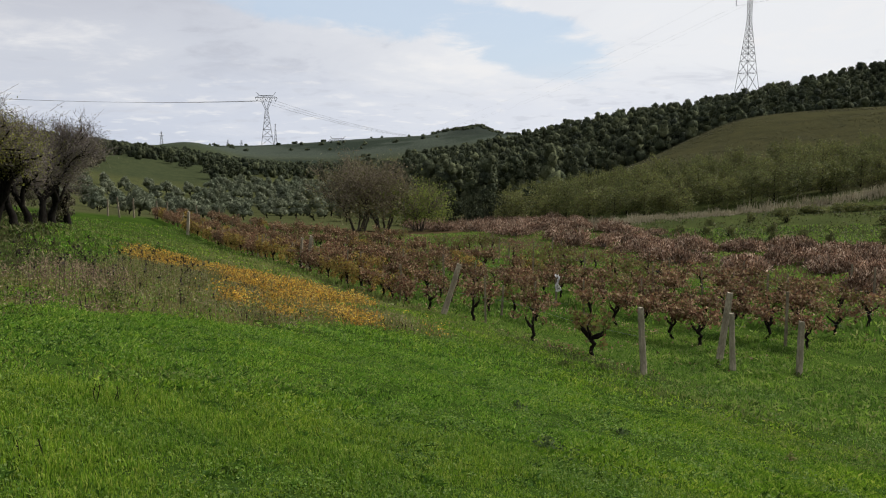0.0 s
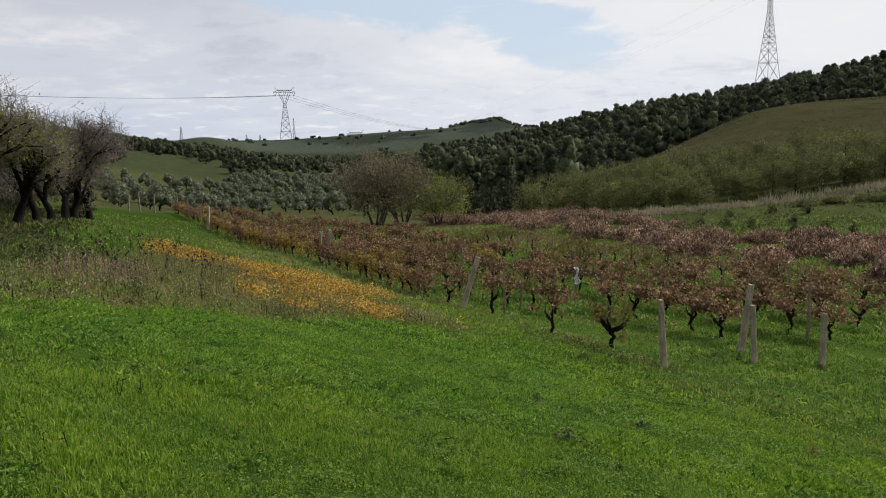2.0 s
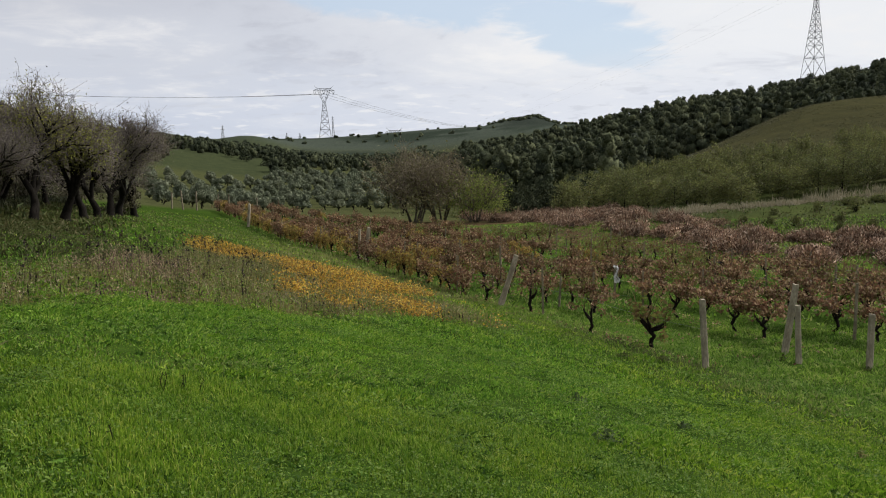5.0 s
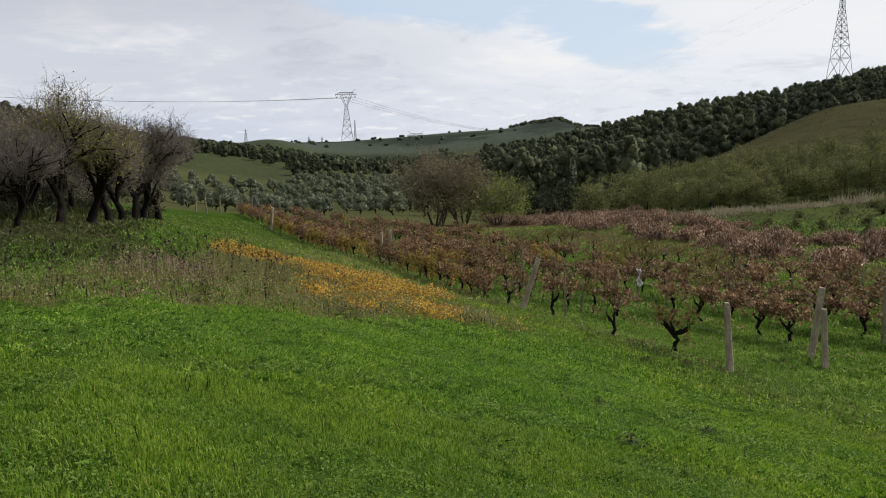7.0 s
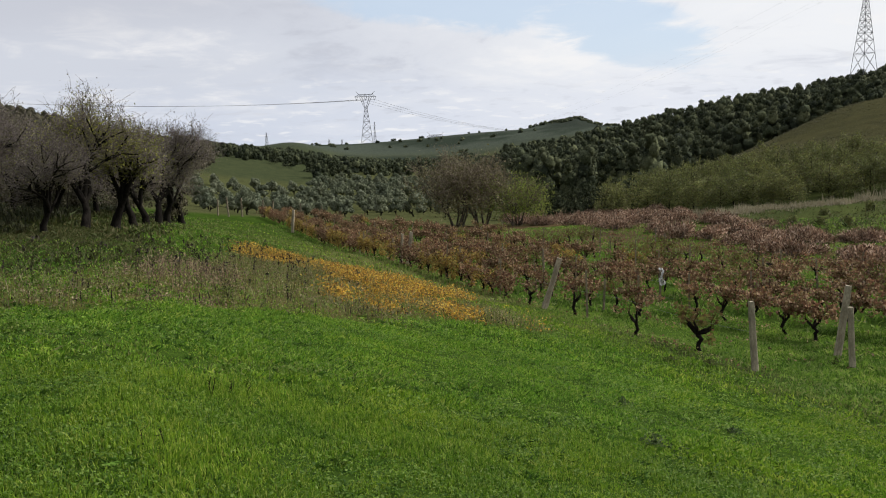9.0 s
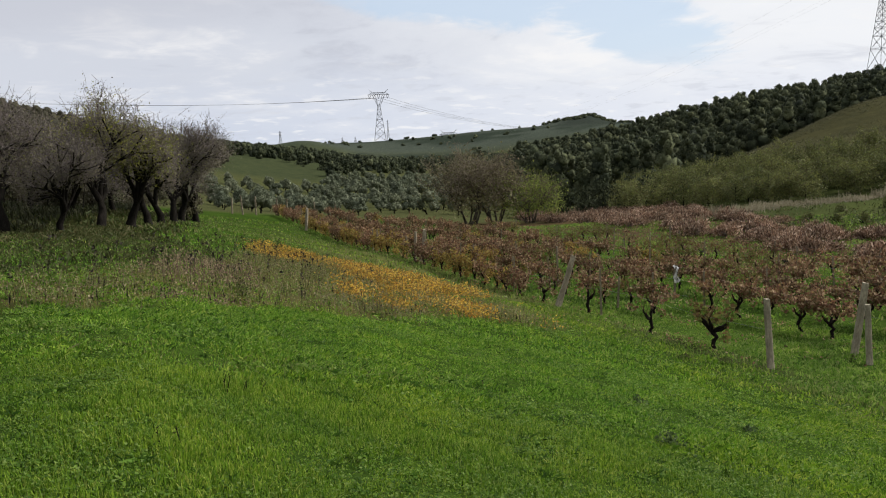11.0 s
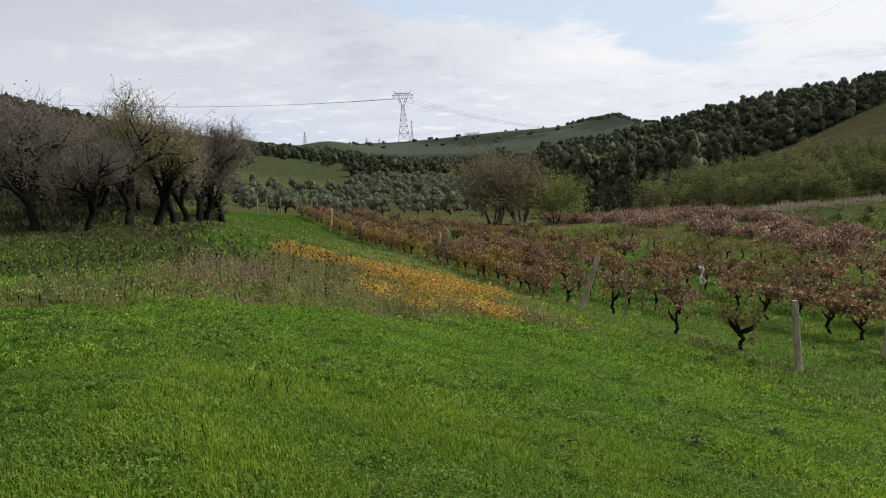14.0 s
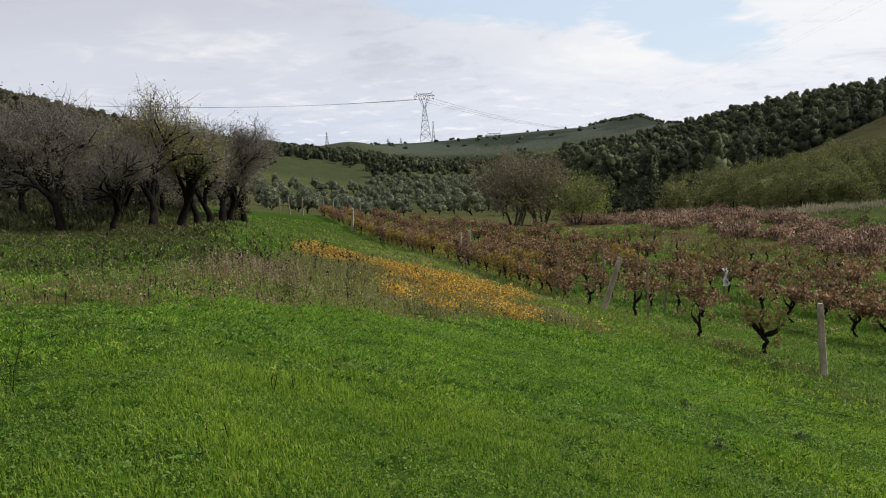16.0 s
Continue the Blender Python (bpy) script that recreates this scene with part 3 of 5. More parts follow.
def hill_woods():
    rng = np.random.default_rng(3)
    gx, gy = np.meshgrid(np.arange(-40, 230, 4.5), np.arange(100, 350, 4.5))
    x, y = gx.ravel() + rng.normal(0, 1.1, gx.size), gy.ravel() + rng.normal(0, 1.1, gx.size)
    az, d = np.degrees(np.arctan2(x, y)), np.hypot(x, y)
    k = (az > -2.5) & (az < 33) & (d < 345)
    x, y, az, d = x[k], y[k], az[k], d[k]
    near = np.interp(az, [-2.5, 0, 4, 8, 11, 14, 20, 26, 33], [190, 155, 150, 170, 205, 215, 225, 235, 240])
    k = (d > near + rng.normal(0, 4, len(d)))
    wood("hillside_woods", "dense dark green wood of round-crowned trees on a hillside", rng, x[k], y[k], 8.8, 0.42, WOODS_LEAF, lumps=7, per=50, wide=0.42, lump=(0.3, 0.44))
    x, y, az, d = scatter_polar(rng, 1500, -26, 0, 225, 420)
    top = np.interp(az, [-26, -20, -16, -12, -6, 0], [300, 300, 304, 262, 250, 240])
    k = ((d > top + rng.normal(0, 5, len(d))) & ((az < -11) | (d > 330) | (rng.uniform(size=len(d)) < 0.5))) | ((az > -16.6) & (az < -13) & (d > 228) & (d < 244))
    wood("far_woods", "dark scrubby trees in the distant valley", rng, x[k], y[k], 4.3, 0.42, WOODS_LEAF, lumps=4, per=40, wide=0.85)
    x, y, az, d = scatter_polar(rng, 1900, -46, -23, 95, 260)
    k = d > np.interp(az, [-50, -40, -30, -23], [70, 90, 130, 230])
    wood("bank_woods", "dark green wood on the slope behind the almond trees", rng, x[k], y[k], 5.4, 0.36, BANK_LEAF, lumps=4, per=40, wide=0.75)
    az, d = rng.uniform(19.5, 34, 260), rng.uniform(203, 228, 260)
    wood("crest_scrub", "low dark scrub behind the crest of the domed hill", rng, d * np.sin(np.radians(az)), d * np.cos(np.radians(az)), 2.2, 0.35, WOODS_LEAF, lumps=3, per=24, wide=1.3)
    # scrub along the far ridge
    az = np.concatenate([rng.normal(1.8, 1.5, 170), rng.uniform(-19, -3, 9), rng.normal(-4.5, 2.5, 20), rng.uniform(-16, 0, 22)])
    d = np.concatenate([rng.uniform(720, 830, 170), rng.uniform(760, 800, 9), rng.uniform(430, 520, 20), rng.uniform(560, 720, 22)])
    wood("ridge_scrub", "dark scrub on the far ridge", rng, d * np.sin(np.radians(az)), d * np.cos(np.radians(az)), 1.8, 0.9, WOODS_LEAF, lumps=3, per=8, wide=2.4)


hill_woods()


# ---------------------------------------------------------------- olive grove
def olive_tree(rng, m):
    ob = base_of("olive_tree", m, "grey-green olive tree with a round crown in the grove", "tree", "olive grove")
    out, tips = grow(rng, (0, 0, -0.1), (rng.normal(0, 0.1), rng.normal(0, 0.1), 1), 0.6, 0.15, [(4, 0.9, 0.6, 0.12, 0.02), (3, 0.6, 0.6, 0.15, 0.03), (0, 0.5, 0.5, 0.1, 0)])
    v, f = tubes([(p, r) for _, p, r in out], 5)
    link_mesh("trunk", raw_mesh("trunk", v, f, True), BARK, ob)
    n = 12
    a, u = rng.uniform(0, 2 * np.pi, n), rng.uniform(0, 1, n)
    out = 1.15 * np.sqrt(rng.uniform(0, 1, n)) * np.sqrt(1.05 - u * u)
    mid = np.stack([out * np.cos(a), out * np.sin(a), 1.0 + 1.7 * u], 1)
    v, f = lumpy(rng, mid, rng.uniform(0.42, 0.7, n), 120, 0.19, 1.5, 0.7)
    link_mesh("crown", raw_mesh("crown", v, f, True), OLIVE_LEAF, ob)
    return ob


def olive_grove():
    rng = np.random.default_rng(5)
    kinds = []
    k = 0
    for d in np.arange(98, 215, 9.0):
        step = 4.0 / d
        for a in np.arange(radians(-25.5), radians(-1.5), step):
            az = a + rng.normal(0, step * 0.12)
            dd = d + rng.normal(0, 1.2) + 2.0 * math.sin(a * 30)
            if dd > 175 and az < radians(-16):
                continue
            x, y = dd * math.sin(az), dd * math.cos(az)
            m = pose(x, y, on_ground(x, y, 0.05), 0, 0, rng.uniform(0, 360)) @ Matrix.Scale(rng.uniform(0.68, 1.0), 4)
            if len(kinds) < 6:
                kinds.append(olive_tree(rng, m))
            else:
                if k > 298:
                    return
                o = copy_thing(kinds[k % 6], m)
                o.matrix_basis = m
            k += 1


olive_grove()


# ---------------------------------------------------------------- almond trees along the meadow
TREE_RULES = [(4, 1.15, 0.46, 0.15, 0.05), (4, 0.78, 0.44, 0.17, 0.1), (5, 0.66, 0.6, 0.16, 0.07), (4, 0.6, 0.6, 0.14, 0.06), (0, 0.5, 0.5, 0.12, 0.05)]


def almond_tree(rng, m, label, leafy, leaf_mat, tall=4.6, fine=3):
    ob = base_of("almond_tree", m, label, "tree", "row of almond trees")
    out, tips = grow(rng, (0, 0, -0.15), (rng.normal(0, 0.07), rng.normal(0, 0.07), 1), 0.26 * tall, 0.165, TREE_RULES)
    grown = 0.82 * tall / np.quantile(np.array(tips)[:, 2], 0.97)
    out, tips = [(k, p * grown, r) for k, p, r in out], np.array(tips) * grown
    thick = [(p, np.maximum(r, 0.013)) for k, p, r in out if k < 4]
    v, f = tubes(thick, 7)
    link_mesh("trunk", raw_mesh("trunk", v, f, True), BARK, ob, "black knotty trunk and limbs")
    thin = [(p, np.maximum(r * 0.7, 0.008)) for k, p, r in out if k >= 4 and p[:, 2].min() > 1.25]
    tips = np.array(tips)
    tips = tips[tips[:, 2] > 1.35]
    for q in tips:
        for _ in range(fine):
            d = rng.normal(0, 1, 3) * [1, 1, 0.7] + [0, 0, 0.75]
            d *= rng.uniform(0.2, 0.7) / np.linalg.norm(d)
            s = q + rng.normal(0, 0.2, 3)
            thin.append(([s, s + d * 0.5 + rng.normal(0, 0.03, 3), s + d], [0.006, 0.005, 0.003]))
    top = tips[tips[:, 2] > np.quantile(tips[:, 2], 0.72)]
    for q in top[rng.integers(0, len(top), 150)]:
        e = np.array([rng.normal(0, 0.22), rng.normal(0, 0.22), 1.0]) * rng.uniform(0.25, 0.65)
        thin.append(([q, q + e * 0.5 + rng.normal(0, 0.03, 3), q + e], [0.008, 0.006, 0.003]))
    v, f = tubes(thin, 3)
    tagged(link_mesh("brushwood", raw_mesh("brushwood", v, f), TWIG, ob, "bare purplish grey twigs"), kind="stuff")
    n = leafy
    q = tips[rng.integers(0, len(tips), n)] + rng.normal(0, 0.24, (n, 3))
    v, f = leaves(rng, q, 0.064, None, 0.5)
    link_mesh("foliage", raw_mesh("foliage", v, f), leaf_mat, ob)
    return ob


def tree_row():
    rng = np.random.default_rng(11)
    looks = (("half-bare almond tree with yellow-green leaves", 11000, ALMOND_LEAF), ("bare almond tree with a haze of grey-brown twigs", 8500, DULL_LEAF),
             ("half-bare almond tree with thin yellowing leaves", 8000, ALMOND_LEAF), ("bare dark almond tree with a few dull leaves", 6500, DULL_LEAF))
    kinds = []
    # azimuth and distance of each trunk, its look and its height
    spots = ((-36.6, 23.8, 1, 0.87), (-33.4, 24.2, 3, 0.64), (-31.1, 27.0, 0, 0.97), (-29.2, 30.3, 2, 1.08), (-28.1, 35.5, 1, 1.04), (-27.3, 39.0, 3, 1.12),
             (-26.5, 43.0, 1, 1.22), (-25.9, 47.5, 3, 1.26), (-25.0, 52.0, 1, 1.3), (-40.3, 25.5, 1, 0.86), (-44.5, 25.0, 2, 0.8),
             (-38.6, 31.5, 3, 0.84), (-35.0, 33.0, 1, 0.9), (-32.6, 36.5, 3, 0.9), (-30.2, 42.0, 1, 0.95), (-42.5, 33.0, 1, 0.85), (-28.6, 50.0, 3, 1.0), (-36.5, 41.0, 3, 0.9), (-40.0, 40.0, 1, 0.85))
    for a, d, k, size in spots:
        x, y = d * math.sin(radians(a)), d * math.cos(radians(a))
        m = pose(x, y, on_ground(x, y), 0, 0, rng.uniform(0, 360)) @ Matrix.Diagonal((size * 1.12, size * 1.12, size * 0.96, 1))
        if len(kinds) < 4:
            kinds = [None] * 4
        if kinds[k] is None:
            kinds[k] = almond_tree(rng, m, *looks[k])
        else:
            copy_thing(kinds[k], m).matrix_basis = m


tree_row()


def bare_tree(rng, m, label, leafy, leaf_mat, stems=5, reach=1.0, fine=4):
    """A broad tree of several stems that branches from low down."""
    ob = base_of("bare_tree", m, label, "tree", "corner trees")
    lines, tips = [], []
    rules = [(5, 0.8, 0.6, 0.12, 0.05), (5, 0.68, 0.65, 0.15, 0.05), (5, 0.6, 0.65, 0.14, 0.04), (0, 0.5, 0.5, 0.12, 0.04)]
    for k in range(stems):
        a = 2 * math.pi * k / stems + rng.uniform(-0.4, 0.4)
        out, t = grow(rng, (0.3 * math.cos(a), 0.3 * math.sin(a), -0.1), (0.75 * reach * math.cos(a), 0.75 * reach * math.sin(a), 1), rng.uniform(1.7, 2.3), 0.07, rules)
        lines += out
        tips += t
    v, f = tubes([(p, r) for k, p, r in lines if k < 2], 6)
    link_mesh("trunk", raw_mesh("trunk", v, f, True), STEM_BROWN, ob, "dark stems forking near the ground")
    thin = [(p, np.maximum(r * 0.7, 0.009)) for k, p, r in lines if k >= 2]
    tips = np.array(tips)
    for q in tips:
        for _ in range(fine):
            d = rng.normal(0, 1, 3) * [1, 1, 0.7] + [0, 0, 0.6]
            d *= rng.uniform(0.25, 0.7) / np.linalg.norm(d)
            s = q + rng.normal(0, 0.2, 3)
            thin.append(([s, s + d * 0.5 + rng.normal(0, 0.04, 3), s + d], [0.009, 0.007, 0.004]))
    v, f = tubes(thin, 3)
    tagged(link_mesh("brushwood", raw_mesh("brushwood", v, f), TWIG_BROWN, ob, "dense brown twigs"), kind="stuff")
    q = tips[rng.integers(0, len(tips), leafy)] + rng.normal(0, 0.35, (leafy, 3)) - [0, 0, 0.15]
    low = rng.uniform(size=leafy) < 0.35
    q[low] *= [0.95, 0.95, 0.55]
    v, f = leaves(rng, q, 0.14, None, 0.6)
    link_mesh("foliage", raw_mesh("foliage", v, f), leaf_mat, ob)
    return ob


def valley_trees():
    """The two broad trees at the far corner of the vineyard."""
    rng = np.random.default_rng(120)
    for a, d, size, label, leafy, mat, reach, fine in ((-6.0, 75, 1.52, "wide bare brown tree at the corner of the vineyard", 3000, OLIVE_BROWN, 0.5, 1),
                                                 (-4.3, 77, 1.48, "bare brown tree with some olive leaves", 3600, OLIVE_BROWN, 0.5, 1),
                                                 (-1.8, 76, 1.08, "small tree with yellow-green leaves beside the bare trees", 6500, YELLOW_GREEN, 0.7, 0)):
        x, y = d * math.sin(radians(a)), d * math.cos(radians(a))
        bare_tree(rng, pose(x, y, on_ground(x, y), 0, 0, rng.uniform(0, 360)) @ Matrix.Scale(size, 4), label, leafy, mat, 6, reach, fine)


valley_trees()


# ---------------------------------------------------------------- hedge of young trees, bushes, heather
def leafy_bush(rng, m, name, label, group, tall, wide, mat, leaf, count, stems=9):
    ob = base_of(name, m, label, "bush", group)
    lines = []
    for _ in range(stems):
        d = np.array([rng.normal(0, 0.35), rng.normal(0, 0.35), 1.0])
        q = np.array([rng.normal(0, 0.12) * wide, rng.normal(0, 0.12) * wide, -0.1])
        h = tall * rng.uniform(0.6, 0.95)
        lines.append(([q, q + d * h * 0.35, q + d * h * 0.7 + rng.normal(0, 0.1, 3), q + d * h], [0.035, 0.026, 0.016, 0.007]))
    v, f = tubes(lines, 4)
    link_mesh("trunk", raw_mesh("trunk", v, f), BARK, ob)
    n = 11
    a, u = rng.uniform(0, 2 * np.pi, n), rng.uniform(0, 1, n)
    r = wide * rng.uniform(0.14, 0.24, n)
    out = wide * 0.36 * np.sqrt(rng.uniform(0, 1, n)) * (1.05 - 0.5 * u)
    mid = np.stack([out * np.cos(a), out * np.sin(a), 0.6 * r + (tall - 1.5 * r) * u], 1)
    v, f = lumpy(rng, mid, r, count // n, leaf, 1.3, 0.3)
    link_mesh("crown", raw_mesh("crown", v, f), mat, ob)
    return ob


def young_tree(rng, m):
    """A slender tree: a thin stem, rising boughs and sparse leaves in clusters along them."""
    ob = base_of("young_tree", m, "slender young tree with thin yellow-green leaves", "tree", "thicket of young trees")
    lines = [([(0, 0, -0.1), (0.04, 0.02, 1.0), (0.0, 0.06, 2.1), (0.05, 0, 3.1)], [0.06, 0.045, 0.028, 0.01])]
    where = []
    for k in range(13):
        a, z = 2.4 * k + rng.normal(0, 0.3), 0.08 + 2.3 * k / 13
        reach = rng.uniform(0.9, 1.9) * (1.2 - 0.2 * z)
        q = np.array([0.02, 0.02, z])
        e = np.array([reach * math.cos(a), reach * math.sin(a), rng.uniform(0.5, 1.1)])
        pts = [q, q + e * 0.4 + rng.normal(0, 0.06, 3), q + e * 0.75 + rng.normal(0, 0.08, 3), q + e]
        lines.append((pts, [0.022, 0.016, 0.011, 0.005]))
        where += [pts[0] + (pts[3] - pts[0]) * u for u in (0.25, 0.45, 0.65, 0.82, 0.95, 1.0)]
    v, f = tubes(lines, 4)
    link_mesh("trunk", raw_mesh("trunk", v, f), BARK, ob)
    where = np.array(where)
    q = where[rng.integers(0, len(where), 2300)] + rng.normal(0, 0.24, (2300, 3))
    v, f = leaves(rng, q, 0.17, np.array([0, 0, 0.3]), 0.6)
    link_mesh("crown", raw_mesh("crown", v, f), BUSH_LEAF, ob)
    return ob


def spread(rng, kinds, make, spots, lo=0.8, hi=1.2):
    made = []
    for i, (x, y) in enumerate(spots):
        m = pose(x, y, on_ground(x, y, 0.03), 0, 0, rng.uniform(0, 360)) @ Matrix.Diagonal((rng.uniform(lo, hi), rng.uniform(lo, hi), rng.uniform(lo, hi), 1))
        if len(made) < kinds:
            made.append(make(rng, m))
        else:
            copy_thing(made[int(rng.integers(kinds))], m).matrix_basis = m


def hedges():
    rng = np.random.default_rng(14)
    spots = []
    for row in range(5):
        for a in np.arange(4.6 + 0.5 * (row % 2), 33, 1.35):
            az = a + rng.normal(0, 0.25)
            d = np.interp(az, [4, 11, 16, 20, 27, 33], [86, 78, 80, 85, 92, 96]) + row * 5 + rng.normal(0, 1.0)
            spots.append((d * math.sin(radians(az)), d * math.cos(radians(az))))
    spread(rng, 6, young_tree, spots)
    spots = []
    for a, d in ((1.0, 88), (2.2, 84), (3.4, 90), (4.4, 86), (0.0, 96), (5.3, 96), (2.8, 98), (-1.0, 92), (6.2, 88)):
        spots.append((d * math.sin(radians(a)), d * math.cos(radians(a))))
    spread(rng, 3, lambda g, m: leafy_bush(g, m, "evergreen_bush", "round dark green bush in the valley", "valley bushes", 3.2, 3.2, WOODS_LEAF, 0.2, 1400), spots)
    spots = []
    for _ in range(26):
        az, d = rng.uniform(15, 31), rng.uniform(50, 72)
        spots.append((d * math.sin(radians(az)), d * math.cos(radians(az))))
    spread(rng, 3, lambda g, m: leafy_bush(g, m, "slope_bush", "small green bush on the grassy slope", "slope bushes", 0.8, 1.0, BUSH_LEAF, 0.09, 500, 5), spots, 0.5, 1.3)
    spots = []
    for _ in range(22):
        az = rng.uniform(22, 32)
        d = np.interp(az, [22, 32], [73, 80]) + rng.normal(0, 0.9)
        spots.append((d * math.sin(radians(az)), d * math.cos(radians(az))))
    spread(rng, 3, lambda g, m: leafy_bush(g, m, "low_bush", "low green bush in a line across the slope", "line of low bushes", 0.55, 1.9, BUSH_LEAF, 0.1, 700, 4), spots)
    # single bushes on the far pasture
    spots = []
    for a, d in ((-17.6, 275), (-16.2, 262), (-15.4, 270), (-14.8, 256), (-14.2, 262), (-18.6, 288), (-13.6, 250), (-5.6, 420), (-5.2, 424), (-7.0, 430)):
        spots.append((d * math.sin(radians(a)), d * math.cos(radians(a))))
    spread(rng, 2, lambda g, m: leafy_bush(g, m, "pasture_bush", "lone dark bush on the far pasture", "pasture bushes", 4.2, 4.4, WOODS_LEAF, 0.5, 500), spots)
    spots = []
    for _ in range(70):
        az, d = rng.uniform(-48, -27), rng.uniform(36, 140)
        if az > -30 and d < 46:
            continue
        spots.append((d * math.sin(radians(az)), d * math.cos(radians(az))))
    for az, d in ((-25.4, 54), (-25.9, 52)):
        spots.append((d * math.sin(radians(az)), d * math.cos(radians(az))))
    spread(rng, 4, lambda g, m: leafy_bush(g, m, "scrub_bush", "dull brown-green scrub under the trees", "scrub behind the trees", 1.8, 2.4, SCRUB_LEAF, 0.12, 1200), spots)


hedges()


def heather_shrub(rng, m):
    ob = base_of("heather_shrub", m, "faded pinkish brown heather shrub", "shrub", "heather shrubs")
    n = 900
    a, r = rng.uniform(0, 2 * np.pi, n), np.sqrt(rng.uniform(0, 1, n))
    d = np.stack([r * np.cos(a) * 0.9, r * np.sin(a) * 0.9, np.sqrt(1.05 - r * r)], 1)
    knob = rng.uniform(0.75, 1.15, 14)
    at = d * [0.95, 0.95, 0.66] * (rng.uniform(0.3, 1.0, (n, 1)) ** 0.5) * knob[(a * 14 / 6.2832).astype(int) % 14][:, None]
    v, f = leaves(rng, at + rng.normal(0, 0.05, at.shape), 0.13, d * 1.2 + [0, 0, 0.8], 0.36)
    link_mesh("sprays", raw_mesh("sprays", v, f), HEATHER, ob)
    v, f = tubes([([(0, 0, -0.1), q * 0.5, q * 0.85], [0.02, 0.012, 0.005]) for q in at[:22]], 3)
    link_mesh("stem", raw_mesh("stem", v, f), TWIG, ob)
    return ob


def heath():
    rng = np.random.default_rng(15)
    spots = []
    while len(spots) < 290:
        l, s = rng.uniform(30.3, 49), rng.uniform(12, 84)
        x, y = rows_place(l, s)
        az = math.degrees(math.atan2(x, y))
        if az < -2.5 or az > 33 or (l < 31.5 + 0.16 * (s - 30) and s > 32) or (l > 44 and az > 10) or (l > 40 and s > 60 and az > 9) or (l < 29.5 and s < 20):
            continue
        if bumps(x, y, 4.0) < -0.35:
            continue
        spots.append((x, y))
    spread(rng, 6, heather_shrub, spots, 0.8, 1.45)


heath()


# ---------------------------------------------------------------- the vineyard
def vine(rng, m, mat, label, count, hang=0.0, arms=3):
    """A short gnarled trunk with snaking arms, canes tied along the row and a narrow band of leaves on them."""
    ob = base_of("grapevine", m, label, "vine", "rows of grapevines")
    h = rng.uniform(0.26, 0.42)
    trunk = [np.array([0, 0, -0.08])]
    for k in range(5):
        trunk.append(trunk[-1] + np.array([rng.normal(0, 0.035), rng.normal(0, 0.045), (h + 0.08) / 5]))
    lines = [(trunk, [0.06, 0.048, 0.042, 0.045, 0.043, 0.05])]
    canes, where = [], []
    for k in range(arms):
        side = 1 if k % 2 else -1
        p, d = trunk[-1], np.array([rng.normal(0, 0.35), side * rng.uniform(0.5, 1.0), 0.45])
        arm = [p]
        for _ in range(4):
            d = d * 0.8 + np.array([rng.normal(0, 0.3), rng.normal(0, 0.3), rng.uniform(-0.1, 0.55)])
            arm.append(arm[-1] + 0.085 * d / np.linalg.norm(d) * rng.uniform(0.8, 1.3))
        lines.append((arm, [0.04, 0.031, 0.033, 0.026, 0.018]))
        for _ in range(int(rng.integers(2, 5))):
            q = arm[int(rng.integers(2, 5))]
            e = np.array([rng.normal(0, 0.13), rng.normal(0.25 * side, 0.4), rng.uniform(0.25, 0.62)])
            pts = [q, q + e * 0.4 + rng.normal(0, 0.03, 3), q + e * 0.8 + rng.normal(0, 0.04, 3), q + e + [rng.normal(0, 0.1), rng.normal(0, 0.2), -0.06]]
            canes.append((pts, [0.008, 0.007, 0.005, 0.003]))
            where += pts[1:]
    v, f = tubes(lines, 7)
    link_mesh("trunk", raw_mesh("trunk", v, f, True), VINE_BARK, ob, "black gnarled vine trunk")
    for c in canes:
        v, f = tubes([c], 3)
        link_mesh("cane", raw_mesh("cane", v, f), CANE, ob)
    where = np.array(where)
    n = max(5, count // 11)
    knot = where[rng.integers(0, len(where), n)] + rng.normal(0, 1, (n, 3)) * [0.1, 0.16, 0.05]
    band = rng.uniform(size=n) < 0.7
    knot[band] = np.stack([rng.normal(0, 0.14, n), rng.uniform(-0.75, 0.75, n), rng.normal(0.8 - 0.55 * hang, 0.11 + 0.25 * hang, n)], 1)[band]
    q = knot[rng.integers(0, n, count)] + rng.normal(0, 1, (count, 3)) * [0.055, 0.075, 0.06]
    q[:, 2] = np.maximum(q[:, 2], 0.08)
    v, f = leaves(rng, q, 0.084, np.array([0, 0, -0.5]), 0.85)
    link_mesh("foliage", raw_mesh("foliage", v, f), mat, ob)
    return ob


VINE_ROWS = (13.2, 15.5, 17.7, 19.9, 22.2, 24.5, 26.8)


def row_line(row, s):
    """How far across a vine row runs at s metres along it: the first bends a little."""
    return float(np.interp(s, [13, 24, 38], [12.95, 13.3, 13.9])) if row == 0 else VINE_ROWS[row]


